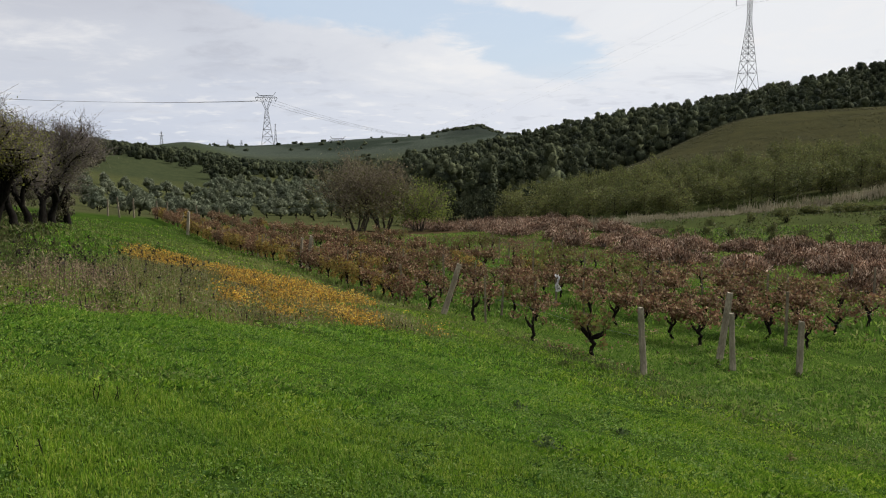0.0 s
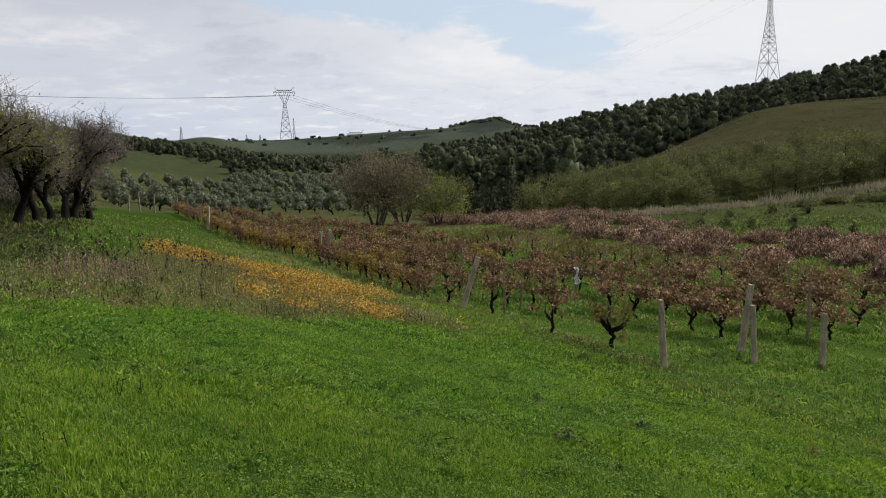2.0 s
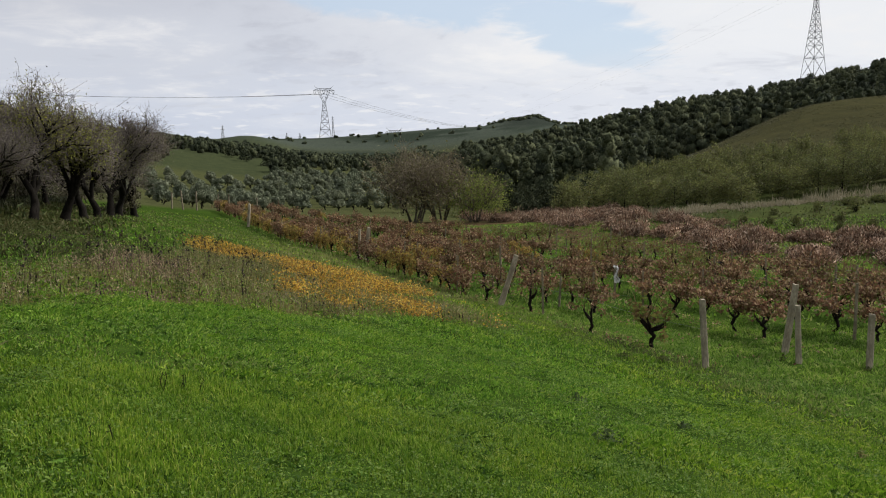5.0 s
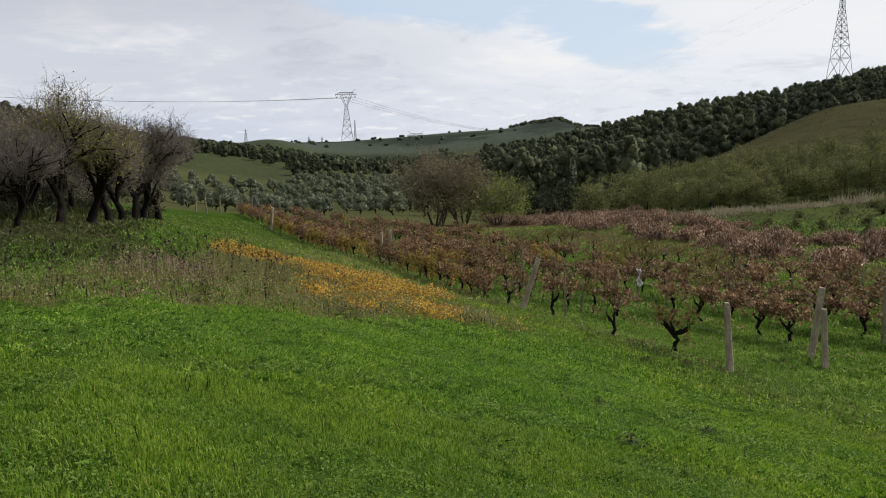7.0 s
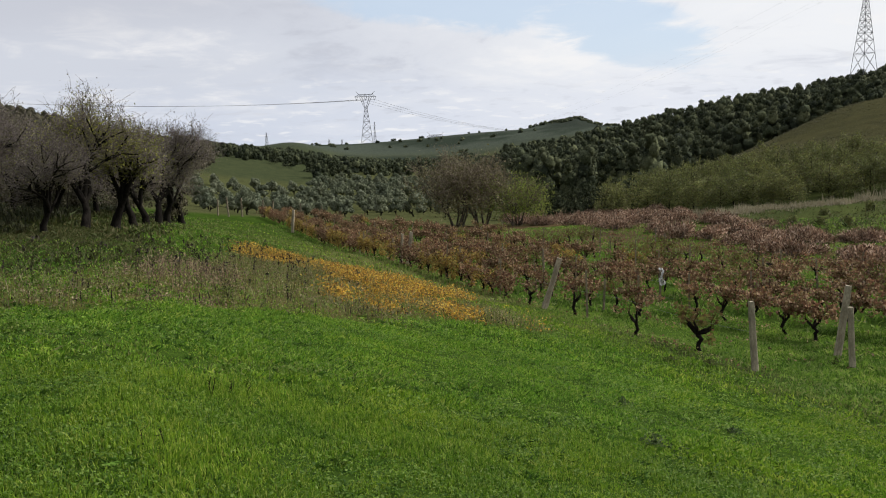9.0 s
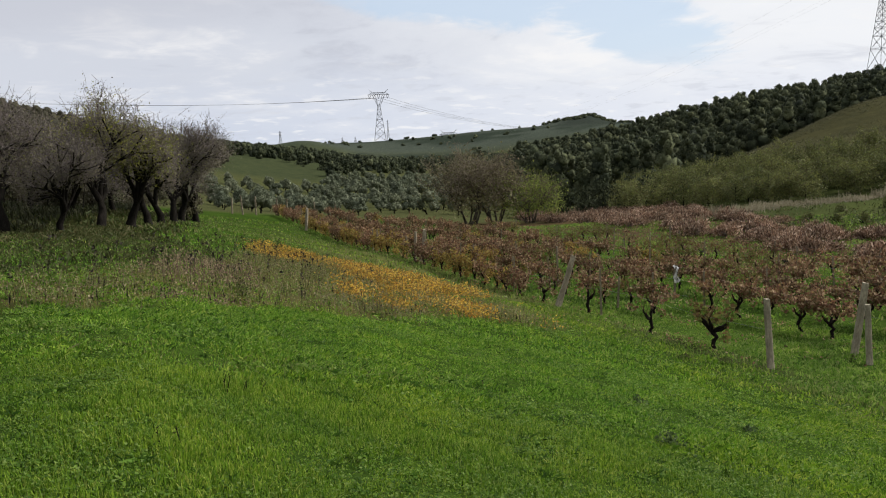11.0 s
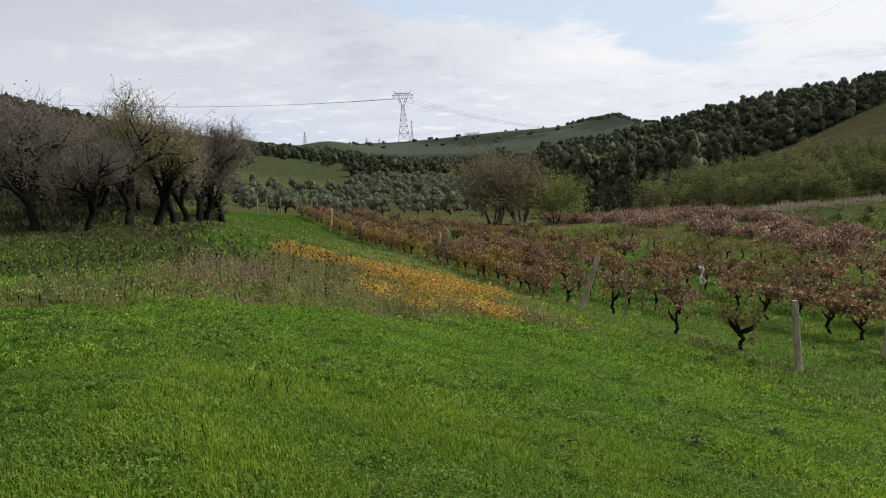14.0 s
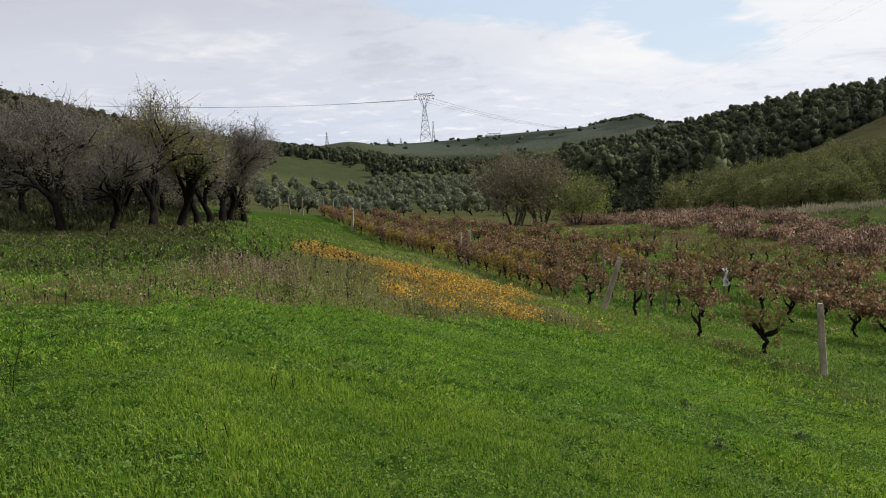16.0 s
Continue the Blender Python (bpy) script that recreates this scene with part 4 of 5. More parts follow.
def vineyard():
    rng = np.random.default_rng(21)
    red, gold, green = "grapevine with withered red-brown leaves", "grapevine with golden autumn leaves", "grapevine with few fading green leaves"
    looks = [(VINE_RED, red, 420), (VINE_RED, red, 520), (VINE_RED, red, 600),
             (VINE_GOLD, gold, 360), (VINE_GOLD, gold, 420, 0.4), (VINE_GREEN, green, 260),
             (VINE_GREEN, green, 300, 0.2, 5), (VINE_RED, "nearly bare grapevine with few brown leaves", 120),
             (VINE_GOLD, "bushy grapevine thick with golden brown leaves", 560, 0.55), (VINE_RED, "bushy grapevine thick with red-brown leaves", 520, 0.4),
             (VINE_RED, red, 200, 0.3)]
    made = [None] * len(looks)

    def plant(l, s, k, size=1.0):
        x, y = rows_place(l, s)
        if 15 < l < 18.5 and abs(math.degrees(math.atan2(x, y)) - 8.1) < 1.3:   # a gap where vines have died
            return
        g = size * rng.uniform(0.9, 1.12)
        m = pose(x, y, on_ground(x, y), 0, 0, 30.3 + (180 if rng.uniform() < 0.5 else 0) + rng.normal(0, 7)) @ Matrix.Diagonal((g, g * rng.uniform(0.95, 1.2), g, 1))
        if made[k] is None:
            made[k] = vine(rng, m, *looks[k])
        else:
            copy_thing(made[k], m).matrix_basis = m

    # the thin start of the first row
    for l, s, k, size in ((13.3, 15.3, 6, 1.15), (12.75, 17.1, 7, 0.95), (15.1, 18.4, 10, 1.0), (13.3, 20.9, 7, 1.0), (13.2, 23.6, 10, 1.0)):
        plant(l, s, k, size)
    for row in range(7):
        end = (73, 71, 69, 64, 60, 52, 44)[row]
        s = (24.4, 19.5, 14.6, 12.6, 13.0, 13.5, 14.0)[row] + rng.uniform(0, 0.5)
        while s < end:
            s += 1.15 * rng.uniform(0.85, 1.2)
            if rng.uniform() < 0.05:
                continue
            u = rng.uniform()
            if row == 0 and s > 25:
                k = 8 if u < (0.75 if s < 52 else 0.5) else 9 if u < 0.9 else 4
            elif row == 1 and s > 28:
                k = int(rng.choice([3, 4, 9, 9, 1, 2]))
            elif row >= 5:
                if u < 0.3 and s > 24:
                    continue
                k = int(rng.choice([0, 1, 10, 5] if s < 24 else [5, 6, 7, 7, 10] if s < 40 else [5, 10, 7, 0]))
            elif s < 17 and row < 4:
                k = int(rng.choice([0, 1, 2, 5, 1]))
            else:
                k = 3 if u < 0.05 else 5 if u > 0.93 else int(rng.choice([0, 1, 2, 2, 1, 10] if s < 30 else [1, 2, 2, 9]))
            plant(row_line(row, s) + rng.normal(0, 0.06), s, k)


vineyard()


def post_mesh(tall, wide, rng):
    """A worn, square concrete post: tapered, with broken edges."""
    bm = bmesh.new()
    rings = []
    for k in range(7):
        u = k / 6
        z = -0.12 + (tall + 0.12) * u
        w = wide * (1 - 0.14 * u) * 0.5
        c = w * 0.25
        ring = []
        for sx, sy in ((1, 1), (-1, 1), (-1, -1), (1, -1)):
            a, b = (sx * w, sy * (w - c)), (sx * (w - c), sy * w)
            for p in ((a, b) if sx * sy > 0 else (b, a)):
                ring.append(bm.verts.new((p[0] + rng.normal(0, 0.003), p[1] + rng.normal(0, 0.003), z + (rng.normal(0, 0.012) if k == 6 else 0))))
        rings.append(ring)
    for a, b in zip(rings, rings[1:]):
        for i in range(8):
            bm.faces.new((a[i], a[(i + 1) % 8], b[(i + 1) % 8], b[i]))
    bm.faces.new(rings[-1])
    bm.faces.new(rings[0][::-1])
    return bm


def post(rng, l, s, tall, lean, wide, mat, name, label, group, fore=0.0):
    x, y = rows_place(l, s)
    me = bpy.data.meshes.new(name)
    bm = post_mesh(tall, wide, rng)
    bm.to_mesh(me)
    bm.free()
    ob = link_mesh(name, me, mat)
    ob.matrix_basis = pose(x, y, on_ground(x, y), fore, lean, rng.uniform(-12, 12))
    return tagged(ob, label, "post", group)


def vineyard_posts():
    rng = np.random.default_rng(22)
    # across, along, height, lean to the right in degrees, width
    for l, s, tall, lean, wide in ((13.0, 13.2, 1.56, -4, 0.13), (16.35, 13.5, 1.45, -3, 0.14), (17.6, 12.5, 1.33, 0, 0.14), (14.0, 37.1, 1.65, 8, 0.19), (13.95, 37.9, 1.5, 4, 0.13), (13.3, 59.1, 1.68, 5, 0.19)):
        post(rng, l, s, tall, lean, wide, CONCRETE, "concrete_post", "weathered grey concrete end post of a vine row", "vineyard posts")
    for l, s, tall, lean, wide in ((16.78, 14.3, 1.86, 6.5, 0.17), (13.06, 22.3, 1.72, 17, 0.17), (13.25, 22.7, 1.6, 19, 0.14)):
        post(rng, l, s, tall, lean, wide, CONCRETE, "leaning_post", "leaning weathered concrete post at a vine row", "vineyard posts")
    for l, s, tall, lean in ((19.6, 14.4, 1.6, 0), (16.4, 28, 1.6, -1), (15.3, 30.1, 1.05, 9), (15.25, 22.2, 1.1, 3), (13.9, 43.9, 1.3, 2), (25.1, 19.3, 1.3, 0), (25.7, 18.9, 1.25, 0), (30.8, 19.7, 1.1, 0), (30.6, 18.6, 1.1, 0),
                             (27, 26, 1.1, 0), (26.9, 38.4, 1.1, 0), (26.5, 35.5, 1.1, 0), (28.2, 35.2, 1.1, 0)):
        post(rng, l, s, tall, lean, 0.075, WOOD, "wooden_stake", "thin grey wooden stake among the vines", "vineyard stakes")
    for row in range(7):
        s = 20.0 + rng.uniform(0, 4)
        while s < (68, 66, 64, 60, 56, 48, 42)[row]:
            post(rng, row_line(row, s) + 0.12, s, rng.uniform(1.15, 1.45), rng.normal(0, 2.5), 0.06, WOOD, "wooden_stake", "thin grey wooden stake among the vines", "vineyard stakes")
            s += rng.uniform(5, 7.5)
    # fence stakes in front of the olive grove
    for a, d in ((-22.6, 74), (-21.9, 72), (-21.0, 74), (-19.6, 76), (-18.9, 78), (-17.0, 80), (-15.5, 82)):
        x, y = d * math.sin(radians(a)), d * math.cos(radians(a))
        post(rng, RY * x - RX * y, RX * x + RY * y, rng.uniform(1.3, 1.7), rng.normal(0, 2), 0.12, WOOD, "fence_stake", "pale wooden fence stake before the olive grove", "fence stakes")


vineyard_posts()


def trellis_wires():
    for row in range(7):
        s = np.linspace((13.4, 19, 14.3, 13, 13.5, 14, 14.5)[row], (68, 66, 64, 60, 56, 48, 42)[row], 60)
        l = np.array([row_line(row, v) for v in s]) + 0.1
        x, y = rows_place(l, s)
        p = np.stack([x, y, height(x, y) + 0.82 + 0.03 * np.sin(s * 1.1)], 1)
        v, f = tubes([(p, np.full(60, 0.003))], 4)
        tagged(link_mesh("trellis_wire", raw_mesh("trellis_wire", v, f), STEEL), "thin rusty wire strung along a row of vines", "wire", "trellis wires")


trellis_wires()


# ---------------------------------------------------------------- power line
def strut_mesh(name, struts, parent, mat=None):
    v, f = tubes([((np.array(a), np.array(b)), (r, r)) for a, b, r in struts], 4)
    return link_mesh(name, raw_mesh(name, v, f), mat or STEEL, parent)


def lattice(levels, r):
    """Four legs through square sections (height, half width), with crossed bracing."""
    legs, brace = [], []
    for (z0, w0), (z1, w1) in zip(levels, levels[1:]):
        c0 = [(w0 * a, w0 * b, z0) for a, b in ((1, 1), (-1, 1), (-1, -1), (1, -1))]
        c1 = [(w1 * a, w1 * b, z1) for a, b in ((1, 1), (-1, 1), (-1, -1), (1, -1))]
        for i in range(4):
            j = (i + 1) % 4
            legs.append((c0[i], c1[i], r))
            brace += [(c0[i], c1[j], r * 0.6), (c0[j], c1[i], r * 0.6), (c1[i], c1[j], r * 0.6)]
    return legs, brace


def delta_pylon(m, label):
    ob = base_of("power_pylon", m, label, "pylon", "power pylons")
    z = np.array([0, 5.5, 10.5, 15, 18.8, 22, 24.5])
    legs, brace = lattice([(k, 4.1 - (4.1 - 0.9) * k / 24.5) for k in z], 0.14)
    for i in range(4):
        strut_mesh("leg", legs[i::4], ob)
    strut_mesh("bracing", brace, ob)
    for side in (-1, 1):
        arms = []
        for y in (-1.3, 1.3):
            arms += [((side * 0.9, y * 0.7, 24.5), (side * 4.4, y * 0.8, 32.4), 0.13), ((side * 0.1, y * 0.7, 24.5), (side * 2.6, y * 0.8, 32.4), 0.13)]
            for k in range(4):
                u, w = k / 4, (k + 1) / 4
                a = (side * (0.9 + 3.5 * u), y * 0.75, 24.5 + 7.9 * u)
                b = (side * (0.1 + 2.5 * w), y * 0.75, 24.5 + 7.9 * w)
                arms.append((a, b, 0.1))
        strut_mesh("fork_arm", arms, ob)
    bar = []
    for y in (-0.9, 0.9):
        bar += [((-7.4, 0, 32.4), (7.4, 0, 32.4), 0.16), ((-4.5, y, 33.8), (4.5, y, 33.8), 0.16)]
        for k in range(-3, 3):
            bar += [((k * 1.5, y, 33.8), (k * 1.5 + 0.75, 0, 32.4), 0.11), ((k * 1.5 + 0.75, 0, 32.4), (k * 1.5 + 1.5, y, 33.8), 0.11)]
        bar += [((side * 4.5, y, 33.8), (side * 6.6, 0, 36), 0.13) for side in (-1, 1)] + [((side * 7.4, 0, 32.4), (side * 4.5, y, 33.8), 0.12) for side in (-1, 1)]
    crossbar = strut_mesh("crossbar", bar, ob)
    for x in (-6.4, 0, 6.4):
        strut_mesh("insulator", [((x - 1.0, 0, 32.4), (x, 0, 29.6), 0.14), ((x + 1.0, 0, 32.4), (x, 0, 29.6), 0.14)], crossbar)
    return ob


def lattice_tower(m, label):
    ob = base_of("lattice_tower", m, label, "pylon", "power pylons")
    z = np.concatenate([[0, 8.0, 14.5, 18.5], np.linspace(21, 45, 13), [48, 51, 54]])
    legs, brace = lattice([(k, max(0.55, 3.55 - 0.095 * k)) for k in z], 0.1)
    for i in range(4):
        strut_mesh("leg", legs[i::4], ob)
    strut_mesh("bracing", brace, ob)
    c = math.cos(radians(45))
    for side, h in ((-1, 39.6), (1, 42.2), (-1, 45.5), (1, 48)):
        arm = strut_mesh("arm", [((0.5, -0.5, h), (side * 4.4 * c, side * -4.4 * c, h + 0.4), 0.1), ((-0.5, 0.5, h), (side * 4.4 * c, side * -4.4 * c, h + 0.4), 0.1), ((0, 0, h + 1.6), (side * 4.4 * c, side * -4.4 * c, h + 0.4), 0.09)], ob)
        strut_mesh("insulator", [((side * 4.4 * c, side * -4.4 * c, h + 0.4), (side * 4.4 * c, side * -4.4 * c, h - 2.4), 0.16)], arm)
    return ob


def wire(points, r, sag):
    a, b = (np.array(p, float) for p in points)
    u = np.linspace(0, 1, 40)[:, None]
    p = a + (b - a) * u
    p[:, 2] -= sag * 4 * u[:, 0] * (1 - u[:, 0])
    v, f = tubes([(p, np.full(40, r))], 4)
    ob = link_mesh("power_cable", raw_mesh("power_cable", v, f), STEEL)
    return tagged(ob, "thin grey power cable sagging between pylons", "cable", "power cables")


def polar(a, d, z):
    return np.array([d * math.sin(radians(a)), d * math.cos(radians(a)), z])


def power_line():
    at = polar(-12.15, 740, 0)
    z = on_ground(at[0], at[1]) + 0.6
    grown = Matrix.Scale(1.27, 4)
    m = pose(at[0], at[1], z, 0, 0, 12) @ grown
    ob = delta_pylon(m, "grey lattice power pylon with a forked head on the far ridge")
    m = pose(*polar(-7.35, 860, -26), 0, 0, 0) @ grown
    o = copy_thing(ob, m)
    o.matrix_basis = m
    o["label"] = "far lattice power pylon half hidden behind the ridge"
    for x in (-8, 0, 8):
        head = at + [x * 0.98, x * 0.2, z + 38.5]
        wire((head, polar(-40, 700, 50) + [0, x * 0.3, 0]), 0.1, 6)
        wire((head, polar(-0.9, 1050, 20) + [x * 0.5, 0, 0]), 0.1, 5)
    at = polar(20.33, 300, 0)
    z = on_ground(at[0], at[1])
    lattice_tower(pose(at[0], at[1], z, 0, 0, 45 - 20.33), "tall grey lattice power pylon above the wood")
    for dx, h in ((-4.4, 37.2), (4.4, 39.8), (-4.4, 43.1)):
        head = at + [dx * 0.94, -dx * 0.35, z + h]
        wire((head, polar(-7.35, 860, 14) + [dx, 0, 0]), 0.012, 16)
        wire((head, polar(42, 300, 74 + 0.5 * dx)), 0.025, 3)
    for a, d, h in ((-11.6, 740, 17), (-19.05, 640, 8), (-14.8, 800, 4), (-13.9, 820, 4)):
        at = polar(a, d, 0)
        ob = base_of("distant_mast", pose(at[0], at[1], on_ground(at[0], at[1]) - 1), "small distant lattice mast on the skyline", "mast", "distant masts")
        legs, brace = lattice([(k * (h + 3) / 5, 1.2 * (1 - k / 5.5)) for k in range(6)], 0.08)
        strut_mesh("mast_frame", legs + brace, ob)
        strut_mesh("arm", [((-1.6, 0, h), (1.6, 0, h), 0.09), ((-1.2, 0, h + 2), (1.2, 0, h + 2), 0.09)], ob)


power_line()


# ---------------------------------------------------------------- grass, weeds and the orange plants
def strewn(rng, n, d0, d1, a0=-43, a1=33):
    az = np.radians(rng.uniform(a0, a1, n))
    d = np.sqrt(rng.uniform(d0 ** 2, d1 ** 2, n))
    x, y = d * np.sin(az), d * np.cos(az)
    return x, y, d


def stuff(name, label, category, v, f, mat):
    return tagged(link_mesh(name, raw_mesh(name, v, f), mat), label, category, kind="stuff")


def sward():
    """Grass in three kinds: open meadow, between the vines, under the trees."""
    rng = np.random.default_rng(31)
    kept = {k: [[], [], 0] for k in (0, 1, 2, 3, 4)}
    herbs = []
    for n, d0, d1, tall, wide, a0, a1 in ((40000, 0.3, 3.3, 0.05, 0.008, -180, 180), (60000, 3.3, 9, 0.055, 0.014, 33, 317), (230000, 3.3, 7.5, 0.05, 0.0065, -43, 33), (230000, 7.5, 14, 0.055, 0.0095, -43, 33), (150000, 14, 26, 0.07, 0.018, -43, 33), (80000, 26, 66, 0.1, 0.055, -43, 33)):
        x, y, d = strewn(rng, n, d0, d1, a0, a1)
        l, s = RY * x - RX * y, RX * x + RY * y
        thick = 1 - 0.72 * weed_band(x, y)
        bald = rough_noise(x, y, 0.42, 5)
        bare = 0.75 * smooth(0.8, 0.1, np.abs(l - 12.9 + 0.5 * rough_noise(x, y, 3.0, 3))) * smooth(11.5, 13, s) * smooth(20, 17, s)
        keep = (rng.uniform(size=n) < thick * (1 - bare)) & (rng.uniform(size=n) < 1.0 + 0.7 * bald)
        x, y, d, l, s = x[keep], y[keep], d[keep], l[keep], s[keep]
        vary = np.clip(0.9 + 0.65 * rough_noise(x, y, 0.42, 5) + 0.35 * rough_noise(x, y, 2.6, 7), 0.3, 1.9)
        at = np.stack([x, y, height(x, y) - 0.008], 1)
        wob = rough_noise(x, y, 2.0, 8)
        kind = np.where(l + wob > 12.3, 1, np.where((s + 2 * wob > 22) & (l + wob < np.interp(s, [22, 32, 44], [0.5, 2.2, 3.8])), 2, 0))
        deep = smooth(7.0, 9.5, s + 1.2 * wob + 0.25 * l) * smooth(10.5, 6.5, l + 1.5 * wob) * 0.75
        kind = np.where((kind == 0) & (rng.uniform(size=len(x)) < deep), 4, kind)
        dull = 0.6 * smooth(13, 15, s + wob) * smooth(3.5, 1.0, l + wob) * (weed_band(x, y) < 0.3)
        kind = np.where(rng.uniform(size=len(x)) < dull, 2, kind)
        track = 0.22 * np.exp(-((s - np.interp(l, [-3, -1, 0.5, 4], [10.5, 9.0, 7.9, 8.4]) + 0.25 * wob) / 0.38) ** 2) * smooth(-4, -1, l) * smooth(4.6, 3, l)
        edge = 0.26 * smooth(9.5, 11, l + wob) * smooth(14.5, 12.5, l + wob) * smooth(24, 18, s) + 0.14 * smooth(13, 12, s + wob) * smooth(10.5, 12, l)
        strip = 0.5 * smooth(1.5, 4.5, l + wob) * smooth(14.0, 13.2, l) * smooth(20, 24, s)
        kind = np.where(rng.uniform(size=len(x)) < track * np.clip(0.8 + wob, 0.2, 1.2), 3, kind)
        kind = np.where(rng.uniform(size=len(x)) < np.maximum(1.4 * edge, 1.7 * strip) * np.clip(0.85 + 0.6 * wob, 0.2, 1.2), 3, kind)
        for side, (a, b, base) in kept.items():
            k = kind == side
            if not k.any():
                continue
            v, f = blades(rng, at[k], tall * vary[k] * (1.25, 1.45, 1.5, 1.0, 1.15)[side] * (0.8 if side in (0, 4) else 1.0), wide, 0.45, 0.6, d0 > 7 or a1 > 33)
            a.append(v)
            b.append(f + base)
            kept[side][2] += len(v)
        k = (rng.uniform(size=len(x)) < np.clip(0.16 + 0.3 * rough_noise(x, y, 0.8, 12), 0.0, 0.6)) & ((kind < 2) | (kind == 4)) & (d < 20)
        q = at[k] + np.stack([rng.normal(0, 0.02, k.sum()), rng.normal(0, 0.02, k.sum()), rng.uniform(0.01, 0.055, k.sum())], 1)
        v, f = leaves(rng, q, wide * 3.4, None, 0.75, np.array([0, 0, 1.0]))
        herbs.append((v, f))
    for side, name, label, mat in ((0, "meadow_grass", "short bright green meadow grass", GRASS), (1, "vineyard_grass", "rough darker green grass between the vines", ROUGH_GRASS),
                                   (2, "shade_grass", "dull sparse grass under the almond trees, coloured dark for their shade", SHADE_GRASS), (3, "path_grass", "worn olive green grass beside the vines", PATH_GRASS), (4, "deep_grass", "short deep green grass across the middle of the meadow", DEEP_GRASS)):
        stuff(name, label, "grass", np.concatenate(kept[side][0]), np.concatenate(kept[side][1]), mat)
    base, fs = 0, []
    for v, f in herbs:
        fs.append(f + base)
        base += len(v)
    stuff("meadow_herbs", "small broad-leaved herbs among the grass", "herbs", np.concatenate([v for v, _ in herbs]), np.concatenate(fs), HERB)


sward()


def tufts():
    """Darker, taller tufts and hollows scattered through the short grass."""
    rng = np.random.default_rng(36)
    x, y, d = strewn(rng, 900, 3.3, 15, -43, 33)
    k = rough_noise(x, y, 2.2, 14) > -0.15
    x, y, d = x[k], y[k], d[k]
    n = 26
    size = np.repeat(0.025 + 0.06 * rng.uniform(0, 1, len(x)) ** 2, n)
    a, r = rng.uniform(0, 2 * np.pi, len(size)), np.sqrt(rng.uniform(0, 1, len(size))) * size
    px, py = np.repeat(x, n) + 1.6 * r * np.cos(a), np.repeat(y, n) + r * np.sin(a)
    at = np.stack([px, py, height(px, py) - 0.008], 1)
    v, f = blades(rng, at, 0.045 + 0.2 * size, 0.006 + 0.0004 * np.repeat(d, n), 0.6, 0.7, True)
    stuff("grass_tufts", "dark green tufts scattered through the short meadow grass", "grass", v, f, TUFT_GRASS)


tufts()


def weeds():
    rng = np.random.default_rng(32)
    x, y, d = strewn(rng, 110000, 9.5, 38, -43, 6)
    lush = orange_band(x, y)
    k = rng.uniform(size=len(x)) < weed_band(x, y) * (1 - 0.93 * smooth(0.1, 0.5, lush)) * np.clip(0.7 + 0.6 * rough_noise(x, y, 1.5, 20), 0.15, 1) * np.interp(RY * x - RX * y, [-6, 0, 2], [0.8, 0.95, 1.0])
    x, y = x[k], y[k]
    tone = rough_noise(x, y, 2.0, 21) + 1.5 * np.exp(-((RY * x - RX * y - 0.9) / 1.7) ** 2) - 0.8
    tall = 0.28 * np.clip(0.85 + 0.95 * rough_noise(x, y, 1.4, 9), 0.25, 1.8)
    at = np.stack([x, y, height(x, y) - 0.02], 1)
    for name, label, mat, k in (("dry_weeds", "tall dry straw-coloured weeds and faded grass", WEED, tone < 0.1), ("purple_weeds", "dead purple-brown weed stalks", PURPLE_WEED, tone >= 0.1)):
        p, h = at[k], tall[k]
        v, f = blades(rng, p[::2], h[::2], 0.01, 0.6, 0.6)
        n = int(len(p) * 2.6)
        i = rng.integers(0, len(p), n)
        q = p[i] + np.stack([rng.normal(0, 0.06, n), rng.normal(0, 0.06, n), rng.uniform(0.1, 0.95, n) * h[i]], 1)
        v2, f2 = leaves(rng, q, 0.045, None, 0.55)
        tri = np.concatenate([f2[:, [0, 1, 2]], f2[:, [0, 2, 3]]]) + len(v)
        stuff(name, label, "weeds", np.concatenate([v, v2]), np.concatenate([f, tri]), mat)
    l, s = RY * x - RX * y, RX * x + RY * y
    edge = np.flatnonzero((weed_band(x, y) > 0.4) & (s < np.interp(l, [-12, 0, 2, 5, 8], [12.5, 12.6, 14.6, 16.4, 18])))
    lines = []
    for p in at[edge[rng.integers(0, len(edge), 150)]]:
        h = rng.uniform(0.1, 0.24)
        e = p + [rng.normal(0, 0.03), rng.normal(0, 0.03), h]
        lines.append(([p, p + (e - p) * 0.5, p + (e - p) * 0.55, e], [0.003, 0.003, 0.01, 0.004]))
    v, f = tubes(lines, 4)
    stuff("dark_spikes", "short dark dead flower spikes at the edge of the weeds", "weeds", v, f, WEED_HEAD)
    i = np.flatnonzero(l < 4.5)
    i = i[rng.integers(0, len(i), 190)]
    lines, heads = [], []
    for p in at[i]:
        h = rng.uniform(0.35, 0.8)
        e = p + [rng.normal(0, 0.08), rng.normal(0, 0.08), h]
        lines.append(([p, (p + e) / 2 + rng.normal(0, 0.02, 3), e], [0.0025, 0.002, 0.002]))
        heads.append(e)
    v, f = tubes(lines, 3)
    q = np.repeat(np.array(heads), 6, 0) + rng.normal(0, 1, (6 * len(heads), 3)) * [0.01, 0.01, 0.022]
    v2, f2 = leaves(rng, q, 0.038, None, 0.8)
    stuff("seed_heads", "dark dry seed heads on thin stalks", "weeds", np.concatenate([v, v2]), np.concatenate([f, f2 + len(v)]), WEED_HEAD)


weeds()


